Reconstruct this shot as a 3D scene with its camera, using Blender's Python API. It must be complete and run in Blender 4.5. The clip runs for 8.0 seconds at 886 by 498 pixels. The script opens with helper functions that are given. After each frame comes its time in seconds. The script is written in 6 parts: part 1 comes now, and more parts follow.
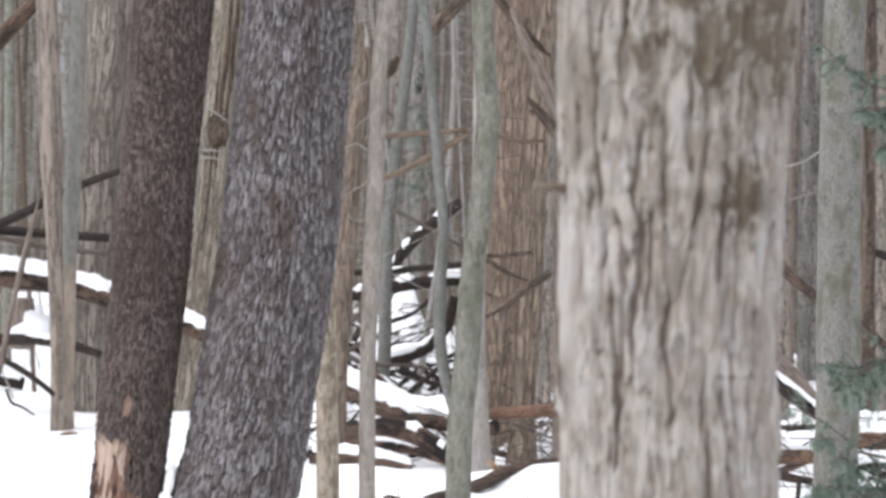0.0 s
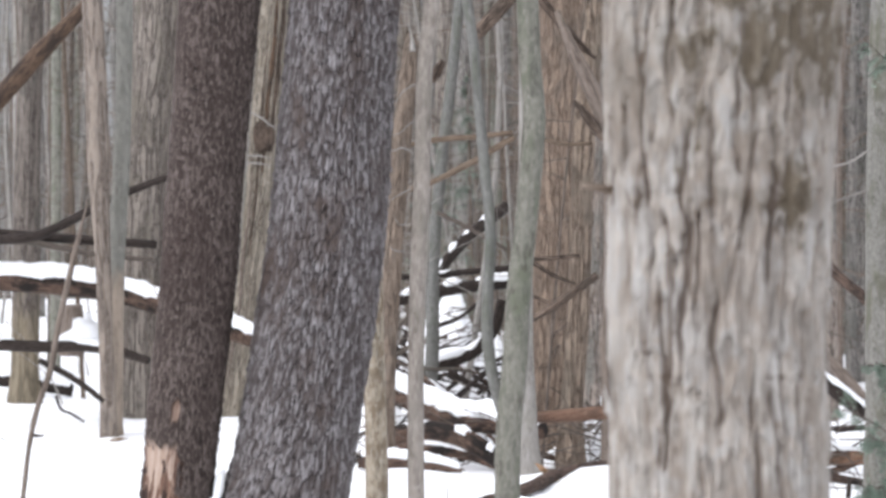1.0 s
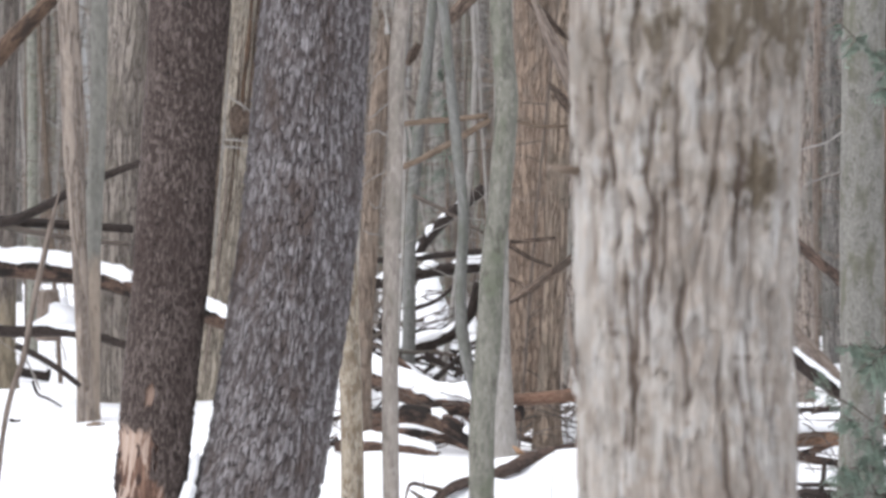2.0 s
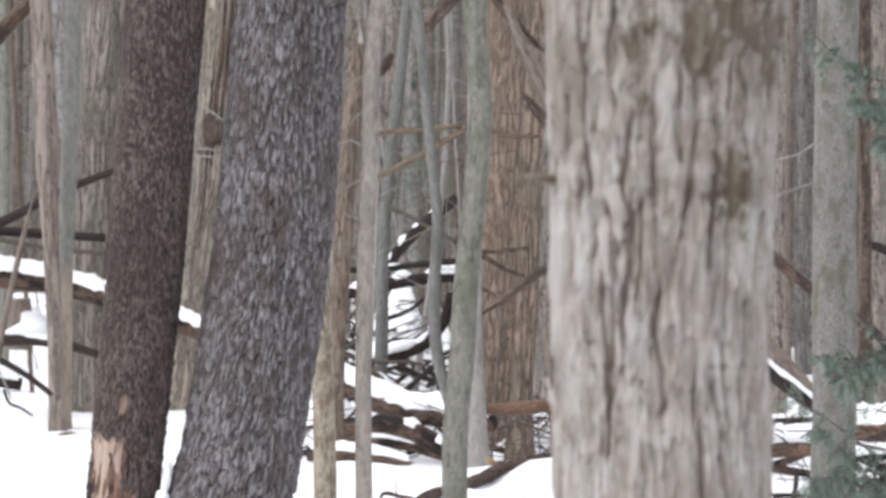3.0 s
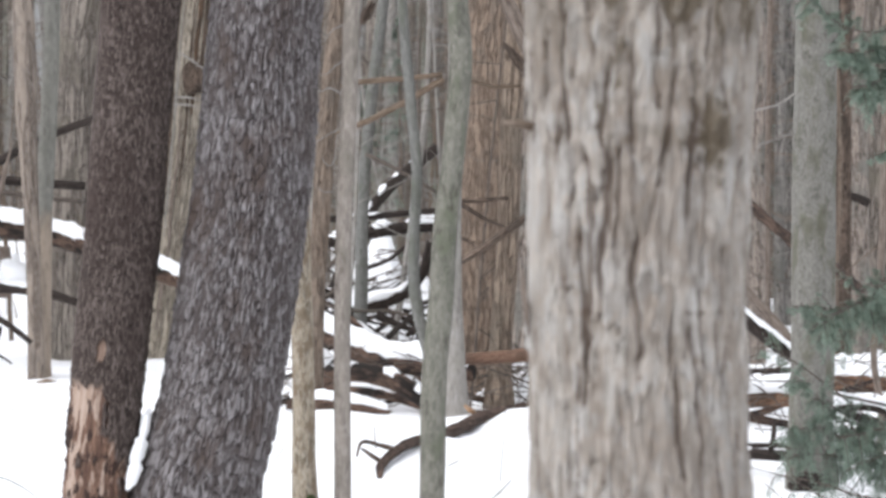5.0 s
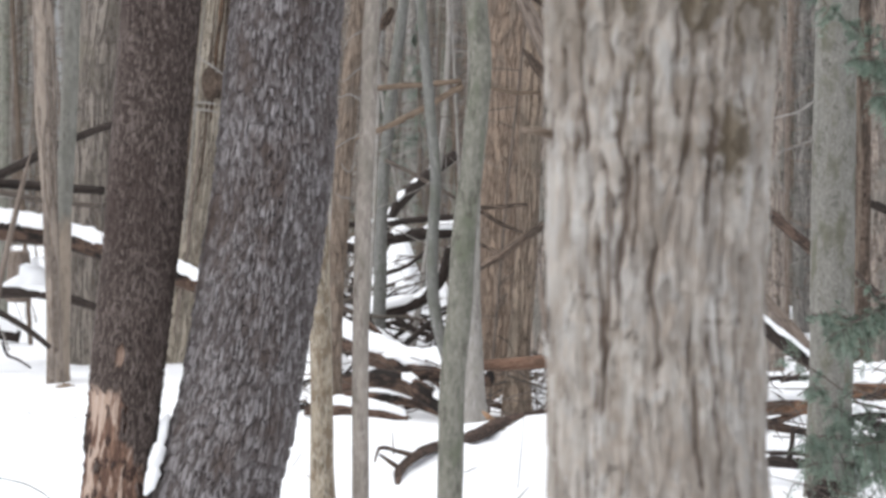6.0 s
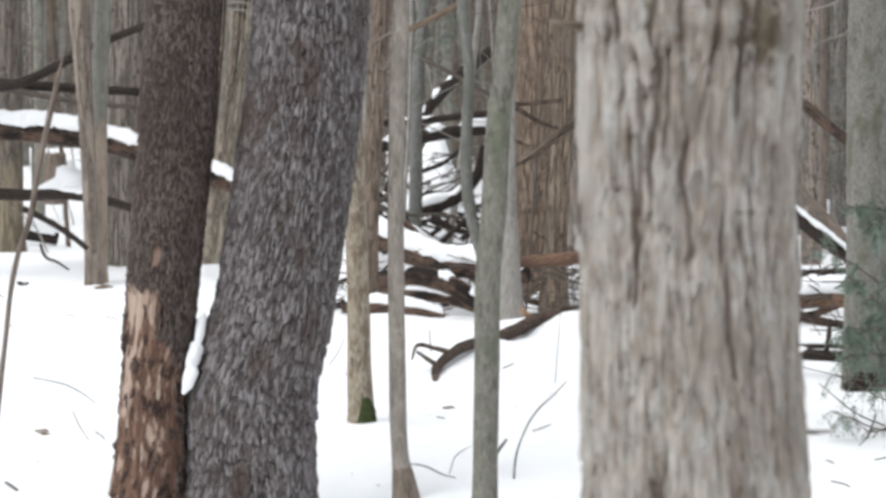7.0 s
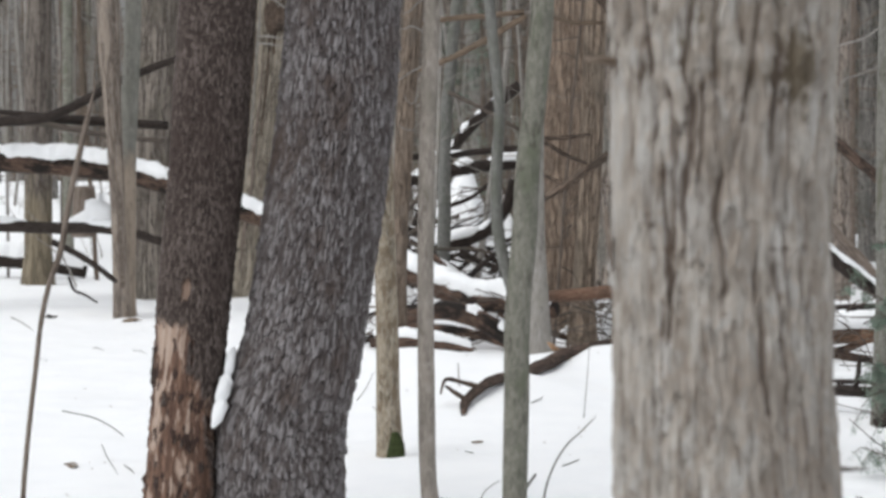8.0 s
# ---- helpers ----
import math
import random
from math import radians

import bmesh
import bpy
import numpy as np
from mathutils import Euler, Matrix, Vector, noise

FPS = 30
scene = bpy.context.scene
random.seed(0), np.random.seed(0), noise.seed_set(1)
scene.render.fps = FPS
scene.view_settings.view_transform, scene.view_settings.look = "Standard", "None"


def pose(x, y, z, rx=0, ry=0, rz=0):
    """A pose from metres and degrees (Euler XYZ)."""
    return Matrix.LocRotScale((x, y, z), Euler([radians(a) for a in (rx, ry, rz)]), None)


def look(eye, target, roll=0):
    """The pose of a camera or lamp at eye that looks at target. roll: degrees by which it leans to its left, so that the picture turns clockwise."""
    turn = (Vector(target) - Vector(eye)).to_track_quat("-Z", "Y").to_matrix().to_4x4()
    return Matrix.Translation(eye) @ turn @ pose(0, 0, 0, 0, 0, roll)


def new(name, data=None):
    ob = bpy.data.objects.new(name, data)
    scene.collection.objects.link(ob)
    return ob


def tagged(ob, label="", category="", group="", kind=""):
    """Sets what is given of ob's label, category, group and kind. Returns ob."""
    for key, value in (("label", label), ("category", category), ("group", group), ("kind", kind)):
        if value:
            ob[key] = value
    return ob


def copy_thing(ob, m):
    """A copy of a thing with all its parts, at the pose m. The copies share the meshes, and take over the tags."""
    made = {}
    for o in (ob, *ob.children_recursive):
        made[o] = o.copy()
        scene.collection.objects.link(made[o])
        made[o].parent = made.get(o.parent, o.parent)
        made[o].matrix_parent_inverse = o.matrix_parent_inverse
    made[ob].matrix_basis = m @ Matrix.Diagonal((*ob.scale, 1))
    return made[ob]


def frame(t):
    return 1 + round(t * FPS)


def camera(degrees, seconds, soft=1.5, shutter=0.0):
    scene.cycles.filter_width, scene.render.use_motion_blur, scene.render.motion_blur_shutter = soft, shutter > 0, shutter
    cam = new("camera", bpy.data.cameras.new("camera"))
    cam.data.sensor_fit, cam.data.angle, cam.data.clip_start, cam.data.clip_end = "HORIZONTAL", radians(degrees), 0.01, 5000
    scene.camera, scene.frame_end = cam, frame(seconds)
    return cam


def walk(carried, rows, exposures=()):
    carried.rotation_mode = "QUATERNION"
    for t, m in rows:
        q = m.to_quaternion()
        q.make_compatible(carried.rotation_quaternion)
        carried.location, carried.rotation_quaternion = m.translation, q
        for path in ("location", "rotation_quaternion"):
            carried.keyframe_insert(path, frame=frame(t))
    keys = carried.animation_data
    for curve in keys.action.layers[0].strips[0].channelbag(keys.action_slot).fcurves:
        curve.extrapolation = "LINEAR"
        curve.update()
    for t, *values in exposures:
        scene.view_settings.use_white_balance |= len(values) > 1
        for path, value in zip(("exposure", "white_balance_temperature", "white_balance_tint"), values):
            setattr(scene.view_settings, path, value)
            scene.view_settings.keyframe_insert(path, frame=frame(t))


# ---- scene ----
# A snowy winter wood seen through a long lens that is held by hand.
cam = camera(20, 8.0, soft=3.2)
cam.data.dof.use_dof = True
cam.data.dof.focus_distance = 13.0
cam.data.dof.aperture_fstop = 7.0

# seconds, x, height, pitch, yaw, roll
PATH = [
    (0, -0.0000, 1.6000, 0.000, 0.000, 0.000),
    (0.2, -0.0060, 1.5996, 0.451, 0.458, 0.029),
    (0.5, -0.0113, 1.5971, 0.832, 1.104, -0.115),
    (0.8, -0.0071, 1.5957, 0.257, 1.248, -0.397),
    (1, -0.0011, 1.5966, 0.100, 1.067, -0.486),
    (1.2, -0.0000, 1.5912, -0.065, 0.902, -0.374),
    (2.3, 0.0236, 1.5944, -0.291, 0.346, -0.989),
    (2.5, 0.0216, 1.5935, -0.225, 0.046, -0.939),
    (2.7, 0.0154, 1.5916, -0.115, -0.112, -0.732),
    (3, 0.0128, 1.5898, -0.054, -0.051, -0.546),
    (3.2, 0.0156, 1.5880, -0.174, -0.280, -0.470),
    (3.5, 0.0183, 1.5858, -0.537, -0.579, -0.403),
    (3.7, 0.0185, 1.5871, -0.754, -0.696, -0.342),
    (4, 0.0186, 1.5871, -0.682, -0.790, -0.266),
    (4.2, 0.0177, 1.5867, -0.753, -0.834, -0.270),
    (4.5, 0.0155, 1.5826, -1.016, -0.730, -0.379),
    (4.7, 0.0162, 1.5820, -1.235, -0.601, -0.406),
    (5.8, 0.0194, 1.5828, -0.984, -0.226, -0.069),
    (6, 0.0180, 1.5847, -1.056, -0.059, -0.107),
    (6.2, 0.0176, 1.5848, -1.046, 0.255, -0.307),
    (6.5, 0.0225, 1.5771, -2.003, 0.604, -0.750),
    (6.7, 0.0247, 1.5763, -3.010, 0.739, -0.854),
    (7, 0.0276, 1.5777, -3.368, 0.807, -0.791),
    (7.2, 0.0249, 1.5771, -3.313, 0.743, -0.754),
    (7.5, 0.0259, 1.5777, -3.181, 0.627, -0.778),
    (7.7, 0.0226, 1.5774, -3.102, 0.751, -0.863),
    (8, 0.0166, 1.5811, -2.591, 1.411, -0.674),
]
walk(cam, [(t, pose(x, 0, z, 90 + pitch, 0, yaw) @ pose(0, 0, 0, 0, 0, roll)) for t, x, z, pitch, yaw, roll in PATH],
     exposures=((0, 0.72, 6270, 12), (1.2, 0.74, 6250, 12), (3.5, 0.67, 6280, 12), (4.7, 0.65, 6300, 11), (6.0, 0.55, 6350, 10), (7.0, 0.4, 6390, 8), (7.5, 0.29, 6530, 6), (8.0, 0.11, 6440, 8)))

# ---- light: an overcast sky and a wide, weak sun ----
world = bpy.data.worlds.new("overcast_sky")
scene.world = world
world.use_nodes = True
wn = world.node_tree.nodes
sky = wn.new("ShaderNodeTexSky")
sky.sky_type = "NISHITA"
sky.sun_disc = False
sky.sun_elevation, sky.sun_rotation = radians(66), radians(240)
sky.dust_density, sky.air_density = 2.0, 1.0
grey = wn.new("ShaderNodeHueSaturation")
grey.inputs["Saturation"].default_value = 0.25
wn["Background"].inputs["Strength"].default_value = 0.13
world.node_tree.links.new(sky.outputs[0], grey.inputs["Color"])
world.node_tree.links.new(grey.outputs[0], wn["Background"].inputs["Color"])

sun_data = bpy.data.lights.new("sun", "SUN")
sun_data.energy, sun_data.angle, sun_data.color = 1.5, radians(95), (1.0, 0.99, 0.97)
sun = new("sun", sun_data)
# from behind and above the left shoulder
sun.matrix_world = look((-6.5, -3.8, 17), (0, 0, 0))


# ---- materials ----
def nodes_of(name):
    mat = bpy.data.materials.new(name)
    mat.use_nodes = True
    tree = mat.node_tree
    return mat, tree.nodes, tree.links, tree.nodes["Principled BSDF"]


def noise_node(nodes, links, vector, scale, detail=4.0, rough=0.6):
    n = nodes.new("ShaderNodeTexNoise")
    n.inputs["Scale"].default_value, n.inputs["Detail"].default_value, n.inputs["Roughness"].default_value = scale, detail, rough
    links.new(vector, n.inputs["Vector"])
    return n.outputs[0]


def ramp(nodes, links, value, low, high, a=(0, 0, 0), b=(1, 1, 1)):
    r = nodes.new("ShaderNodeValToRGB")
    r.color_ramp.elements[0].position, r.color_ramp.elements[1].position = low, high
    r.color_ramp.elements[0].color, r.color_ramp.elements[1].color = (*a, 1), (*b, 1)
    links.new(value, r.inputs[0])
    return r.outputs[0]


def mixed(nodes, links, factor, a, b, mode="MIX"):
    m = nodes.new("ShaderNodeMix")
    m.data_type, m.blend_type = "RGBA", mode
    for socket, value in ((m.inputs[0], factor), (m.inputs[6], a), (m.inputs[7], b)):
        if isinstance(value, float):
            socket.default_value = value
        elif isinstance(value, tuple):
            socket.default_value = (*value, 1)
        else:
            links.new(value, socket)
    return m.outputs[2]


def attribute(nodes, name, out):
    a = nodes.new("ShaderNodeAttribute")
    a.attribute_name = name
    return a.outputs[out]


def stretched(nodes, links, across, along):
    m = nodes.new("ShaderNodeMapping")
    m.inputs["Scale"].default_value = (across, across, along)
    links.new(attribute(nodes, "bark", "Vector"), m.inputs["Vector"])
    return m.outputs[0]


def finish(nodes, links, bsdf, colour, height, strength, distance, rough=0.9):
    links.new(colour, bsdf.inputs["Base Color"])
    bsdf.inputs["Roughness"].default_value = rough
    bsdf.inputs["Specular IOR Level"].default_value = 0.25
    b = nodes.new("ShaderNodeBump")
    b.inputs["Strength"].default_value, b.inputs["Distance"].default_value = strength, distance
    links.new(height, b.inputs["Height"])
    links.new(b.outputs[0], bsdf.inputs["Normal"])


def carved_bark(name, crack, plate, pale, patch, bare=None, stain=None, fine=90, patch_scale=2.2, patch_at=(0.5, 0.68)):
    """Bark whose plates and furrows are in the mesh: the attributes crack and tone tell which is which."""
    mat, nodes, links, bsdf = nodes_of(name)
    grain = noise_node(nodes, links, stretched(nodes, links, fine, fine * 0.22), 1.0, 5, 0.65)
    blotch = noise_node(nodes, links, stretched(nodes, links, patch_scale, patch_scale * 0.6), 1.0, 4, 0.6)
    tone = attribute(nodes, "tone", "Fac")
    c = mixed(nodes, links, ramp(nodes, links, tone, 0.1, 0.95), plate, pale)
    c = mixed(nodes, links, ramp(nodes, links, blotch, *patch_at), c, patch)
    c = mixed(nodes, links, ramp(nodes, links, grain, 0.28, 0.72), mixed(nodes, links, 1.0, c, (0.6, 0.58, 0.56), "MULTIPLY"), c)
    c = mixed(nodes, links, ramp(nodes, links, attribute(nodes, "crack", "Fac"), 0.0, 0.5), crack, c)
    if stain:
        cool = noise_node(nodes, links, stretched(nodes, links, 26, 9), 1.0, 3, 0.6)
        c = mixed(nodes, links, ramp(nodes, links, cool, 0.44, 0.62), c, mixed(nodes, links, 1.0, c, (0.93, 0.99, 1.04), "MULTIPLY"))
        c = mixed(nodes, links, ramp(nodes, links, cool, 0.46, 0.32), c, mixed(nodes, links, 1.0, c, (1.03, 0.96, 0.9), "MULTIPLY"))
        c = mixed(nodes, links, attribute(nodes, "stain", "Fac"), c, mixed(nodes, links, ramp(nodes, links, grain, 0.3, 0.7), stain[0], stain[1]))
    if bare:
        wood = noise_node(nodes, links, stretched(nodes, links, 40, 6), 1.0, 5, 0.7)
        dots = noise_node(nodes, links, stretched(nodes, links, 22, 11), 1.0, 4, 0.6)
        w = mixed(nodes, links, ramp(nodes, links, wood, 0.38, 0.66), bare[0], mixed(nodes, links, 1.0, bare[1], (0.78, 0.62, 0.52), "MULTIPLY"))
        w = mixed(nodes, links, 0.55, bare[0], w)
        pale_wood = mixed(nodes, links, ramp(nodes, links, wood, 0.3, 0.6), mixed(nodes, links, 1.0, bare[1], (0.72, 0.6, 0.52), "MULTIPLY"), bare[1])
        w = mixed(nodes, links, attribute(nodes, "wood", "Fac"), w, pale_wood)
        w = mixed(nodes, links, ramp(nodes, links, dots, 0.53, 0.61), w, bare[2])
        c = mixed(nodes, links, attribute(nodes, "bare", "Fac"), c, w)
    finish(nodes, links, bsdf, c, grain, 0.5, 0.006)
    return mat


def plain_bark(name, dark, base, pale, patch, across=40, along=5, patch_scale=3.0, patch_at=(0.52, 0.66), furrow=(0.34, 0.56), bump=0.5, depth=0.008, spots=0.5, lines=0.0, low=None):
    """Bark with its grain along the trunk and blotches of lichen or moss."""
    mat, nodes, links, bsdf = nodes_of(name)
    ridge = noise_node(nodes, links, stretched(nodes, links, across, along), 1.0, 4, 0.6)
    fine = noise_node(nodes, links, stretched(nodes, links, across * 3.1, along * 4.0), 1.0, 3, 0.6)
    blotch = noise_node(nodes, links, stretched(nodes, links, patch_scale, patch_scale * 0.5), 1.0, 5, 0.62)
    info = nodes.new("ShaderNodeObjectInfo")
    if lines:
        # wavy furrows that split and join
        for rate in (1.0, 2.3):
            n = noise_node(nodes, links, stretched(nodes, links, lines * rate, lines * 0.11 * rate), 1.0, 2, 0.45)
            away = nodes.new("ShaderNodeMath")
            away.operation = "SUBTRACT"
            links.new(n, away.inputs[0])
            away.inputs[1].default_value = 0.5
            size = nodes.new("ShaderNodeMath")
            size.operation = "ABSOLUTE"
            links.new(away.outputs[0], size.inputs[0])
            line = ramp(nodes, links, size.outputs[0], 0.008, 0.06 if rate == 1.0 else 0.045)
            ridge = line if rate == 1.0 else mixed(nodes, links, 1.0, ridge, line, "MULTIPLY")
        furrow = (0.05, 0.75)
    c = mixed(nodes, links, ramp(nodes, links, ridge, *furrow), dark, base)
    c = mixed(nodes, links, ramp(nodes, links, fine, 0.42, 0.74), c, pale)
    c = mixed(nodes, links, ramp(nodes, links, blotch, *patch_at), c, patch)
    if low:
        # the bark of the foot, up to a height
        parts = nodes.new("ShaderNodeSeparateXYZ")
        links.new(attribute(nodes, "bark", "Vector"), parts.inputs[0])
        rise = nodes.new("ShaderNodeMath")
        rise.operation = "MULTIPLY_ADD"
        links.new(blotch, rise.inputs[0])
        rise.inputs[1].default_value = -1.6
        links.new(parts.outputs[2], rise.inputs[2])
        c = mixed(nodes, links, ramp(nodes, links, rise.outputs[0], low[1] - 0.9, low[1] - 0.5), mixed(nodes, links, ramp(nodes, links, ridge, *furrow), tuple(v * 0.6 for v in low[0]), low[0]), c)
    dots = noise_node(nodes, links, stretched(nodes, links, 19, 8), 1.0, 4, 0.65)
    c = mixed(nodes, links, ramp(nodes, links, dots, 0.56, 0.66, (0, 0, 0), (spots,) * 3), c, mixed(nodes, links, 1.0, c, (0.42, 0.4, 0.38), "MULTIPLY"))
    c = mixed(nodes, links, ramp(nodes, links, dots, 0.44, 0.34, (0, 0, 0), (spots * 0.6,) * 3), c, mixed(nodes, links, 1.0, c, (1.5, 1.5, 1.5), "MULTIPLY"))
    shade = ramp(nodes, links, info.outputs["Random"], 0.0, 1.0, (0.8, 0.79, 0.78), (1.12, 1.12, 1.12))
    c = mixed(nodes, links, 1.0, c, shade, "MULTIPLY")
    finish(nodes, links, bsdf, c, ridge, bump, depth)
    return mat


def snow_material():
    mat, nodes, links, bsdf = nodes_of("snow")
    place = nodes.new("ShaderNodeTexCoord").outputs["Object"]
    soft_n = noise_node(nodes, links, place, 3.0, 5, 0.6)
    grain = noise_node(nodes, links, place, 160.0, 3, 0.6)
    c = mixed(nodes, links, ramp(nodes, links, soft_n, 0.3, 0.7), (0.92, 0.925, 0.94), (0.96, 0.96, 0.965))
    both = mixed(nodes, links, 0.2, soft_n, grain)
    finish(nodes, links, bsdf, c, both, 0.5, 0.03, 0.75)
    bsdf.inputs["Subsurface Weight"].default_value = 0.0
    return mat


def needle_material():
    mat, nodes, links, bsdf = nodes_of("hemlock_needles")
    rand = nodes.new("ShaderNodeNewGeometry").outputs["Random Per Island"]
    c = mixed(nodes, links, rand, (0.105, 0.155, 0.118), (0.255, 0.31, 0.245))
    links.new(c, bsdf.inputs["Base Color"])
    bsdf.inputs["Roughness"].default_value = 0.55
    return mat


def mottled(name, a, b, scale, rough=0.9):
    mat, nodes, links, bsdf = nodes_of(name)
    place = nodes.new("ShaderNodeTexCoord").outputs["Object"]
    n = noise_node(nodes, links, place, scale, 5, 0.65)
    finish(nodes, links, bsdf, mixed(nodes, links, ramp(nodes, links, n, 0.32, 0.68), a, b), n, 0.5, 0.01, rough)
    return mat


def far_wood_material():
    mat, nodes, links, bsdf = nodes_of("far_woods")
    m = nodes.new("ShaderNodeMapping")
    m.inputs["Scale"].default_value = (1.4, 1.4, 0.05)
    links.new(nodes.new("ShaderNodeTexCoord").outputs["Object"], m.inputs["Vector"])
    n = noise_node(nodes, links, m.outputs[0], 1.0, 6, 0.7)
    c = mixed(nodes, links, ramp(nodes, links, n, 0.34, 0.66), (0.16, 0.15, 0.14), (0.36, 0.36, 0.35))
    finish(nodes, links, bsdf, c, n, 0.2, 0.05)
    return mat


SNOW = snow_material()
NEEDLES = needle_material()
BARK_SCALY = carved_bark("scaly_grey_bark", (0.053, 0.043, 0.042), (0.113, 0.096, 0.093), (0.325, 0.307, 0.313), (0.114, 0.087, 0.076), patch_scale=5.0, patch_at=(0.5, 0.68))
BARK_DEAD = carved_bark("scaly_brown_bark", (0.02, 0.015, 0.013), (0.066, 0.049, 0.043), (0.185, 0.151, 0.136), (0.058, 0.04, 0.035),
                        bare=((0.088, 0.05, 0.038), (0.45, 0.352, 0.29), (0.045, 0.028, 0.023)))
BARK_PALE = carved_bark("flaky_pale_bark", (0.085, 0.063, 0.05), (0.272, 0.242, 0.213), (0.465, 0.444, 0.416), (0.28, 0.248, 0.218), stain=((0.062, 0.047, 0.031), (0.146, 0.117, 0.082)), fine=70, patch_scale=7.0, patch_at=(0.5, 0.72))
BARK_STRINGY = plain_bark("stringy_orange_bark", (0.165, 0.117, 0.086), (0.258, 0.19, 0.142), (0.33, 0.262, 0.208), (0.205, 0.163, 0.13), patch_scale=7.0, lines=20, bump=1.0, depth=0.03)
BARK_TAN = plain_bark("furrowed_tan_bark", (0.082, 0.066, 0.055), (0.252, 0.216, 0.184), (0.35, 0.313, 0.277), (0.205, 0.182, 0.148), patch_scale=5.0, lines=11, bump=1.0, depth=0.03)
BARK_OCHRE = plain_bark("furrowed_ochre_bark", (0.095, 0.068, 0.05), (0.262, 0.2, 0.15), (0.35, 0.286, 0.23), (0.21, 0.172, 0.135), patch_scale=5.0, lines=11, bump=1.0, depth=0.03)
BARK_CREAM = plain_bark("ridged_cream_bark", (0.115, 0.092, 0.07), (0.315, 0.272, 0.217), (0.41, 0.365, 0.305), (0.26, 0.222, 0.172), patch_scale=5.0, lines=12, bump=1.0, depth=0.03)
BARK_PINK = plain_bark("pinkish_tan_bark", (0.11, 0.084, 0.067), (0.265, 0.216, 0.175), (0.31, 0.275, 0.247), (0.2, 0.17, 0.147), patch_scale=5.0, lines=7, bump=0.8, depth=0.02)
BARK_TWO = plain_bark("grey_green_bark_with_tan_foot", (0.145, 0.141, 0.124), (0.198, 0.193, 0.171), (0.238, 0.232, 0.208), (0.17, 0.168, 0.145), across=12, along=3, patch_scale=5.0, furrow=(0.25, 0.55), bump=0.2, depth=0.003, low=((0.33, 0.272, 0.22), 1.4))
BARK_FOOT = plain_bark("brown_bark_with_ochre_foot", (0.065, 0.051, 0.043), (0.185, 0.157, 0.135), (0.28, 0.252, 0.228), (0.145, 0.135, 0.118), lines=8, patch_scale=4.0, bump=0.8, depth=0.02, low=((0.27, 0.228, 0.165), 1.0))
BARK_YELLOW = plain_bark("patchy_yellow_bark", (0.1, 0.08, 0.055), (0.3, 0.25, 0.185), (0.43, 0.385, 0.32), (0.185, 0.142, 0.1), across=30, along=8, patch_scale=19.0, patch_at=(0.5, 0.6))
BARK_BROWN = plain_bark("brown_bark", (0.090, 0.068, 0.055), (0.189, 0.152, 0.126), (0.259, 0.216, 0.186), (0.137, 0.118, 0.091), across=30, along=3)
BARK_GREEN = plain_bark("smooth_green_grey_bark", (0.105, 0.104, 0.085), (0.170, 0.167, 0.139), (0.245, 0.237, 0.205), (0.128, 0.135, 0.1), across=26, along=9, patch_scale=12.0, furrow=(0.3, 0.52), bump=0.4, depth=0.005, spots=0.75)
BARK_GREY = plain_bark("smooth_grey_bark", (0.127, 0.108, 0.094), (0.224, 0.195, 0.17), (0.305, 0.276, 0.246), (0.18, 0.161, 0.137), across=30, along=6, patch_scale=10.0, furrow=(0.32, 0.54), bump=0.4, depth=0.005)
BARK_SAPLING = plain_bark("pale_smooth_bark", (0.172, 0.159, 0.142), (0.249, 0.232, 0.211), (0.310, 0.292, 0.275), (0.215, 0.202, 0.172), across=16, along=3, patch_scale=4.0, furrow=(0.25, 0.55), bump=0.3, depth=0.004)
BARK_MOSSY = plain_bark("grey_bark_with_lichen", (0.085, 0.081, 0.069), (0.155, 0.149, 0.132), (0.24, 0.229, 0.207), (0.108, 0.104, 0.078), across=30, along=12, patch_scale=10.0, patch_at=(0.48, 0.66), furrow=(0.3, 0.52), bump=0.5, depth=0.006, spots=0.45)
BARK_STEM = plain_bark("dull_grey_bark", (0.095, 0.095, 0.085), (0.142, 0.141, 0.13), (0.2, 0.197, 0.183), (0.115, 0.118, 0.098), across=26, along=9, patch_scale=12.0, furrow=(0.3, 0.52), bump=0.4, depth=0.005)
BARK_SNAG = plain_bark("torn_red_brown_bark", (0.095, 0.07, 0.053), (0.205, 0.156, 0.12), (0.28, 0.225, 0.18), (0.19, 0.156, 0.128), lines=20, patch_scale=8.0, bump=1.0, depth=0.02)
LOG_BARK = plain_bark("wet_log_bark", (0.01, 0.008, 0.007), (0.028, 0.021, 0.018), (0.07, 0.055, 0.047), (0.024, 0.02, 0.018), across=40, along=5, patch_scale=6.0)
LOG_RED = plain_bark("rotten_red_log", (0.016, 0.011, 0.009), (0.085, 0.054, 0.041), (0.2, 0.137, 0.104), (0.02, 0.016, 0.014), across=40, along=5, patch_scale=8.0, patch_at=(0.47, 0.57))
LOG_ORANGE = plain_bark("rotten_orange_log", (0.03, 0.018, 0.012), (0.15, 0.085, 0.055), (0.27, 0.175, 0.12), (0.06, 0.04, 0.03), across=40, along=5, patch_scale=8.0, patch_at=(0.5, 0.6))
BARK_LOG = plain_bark("bare_brown_log", (0.04, 0.023, 0.016), (0.135, 0.075, 0.051), (0.22, 0.145, 0.105), (0.075, 0.05, 0.037), across=40, along=5, patch_scale=9.0)
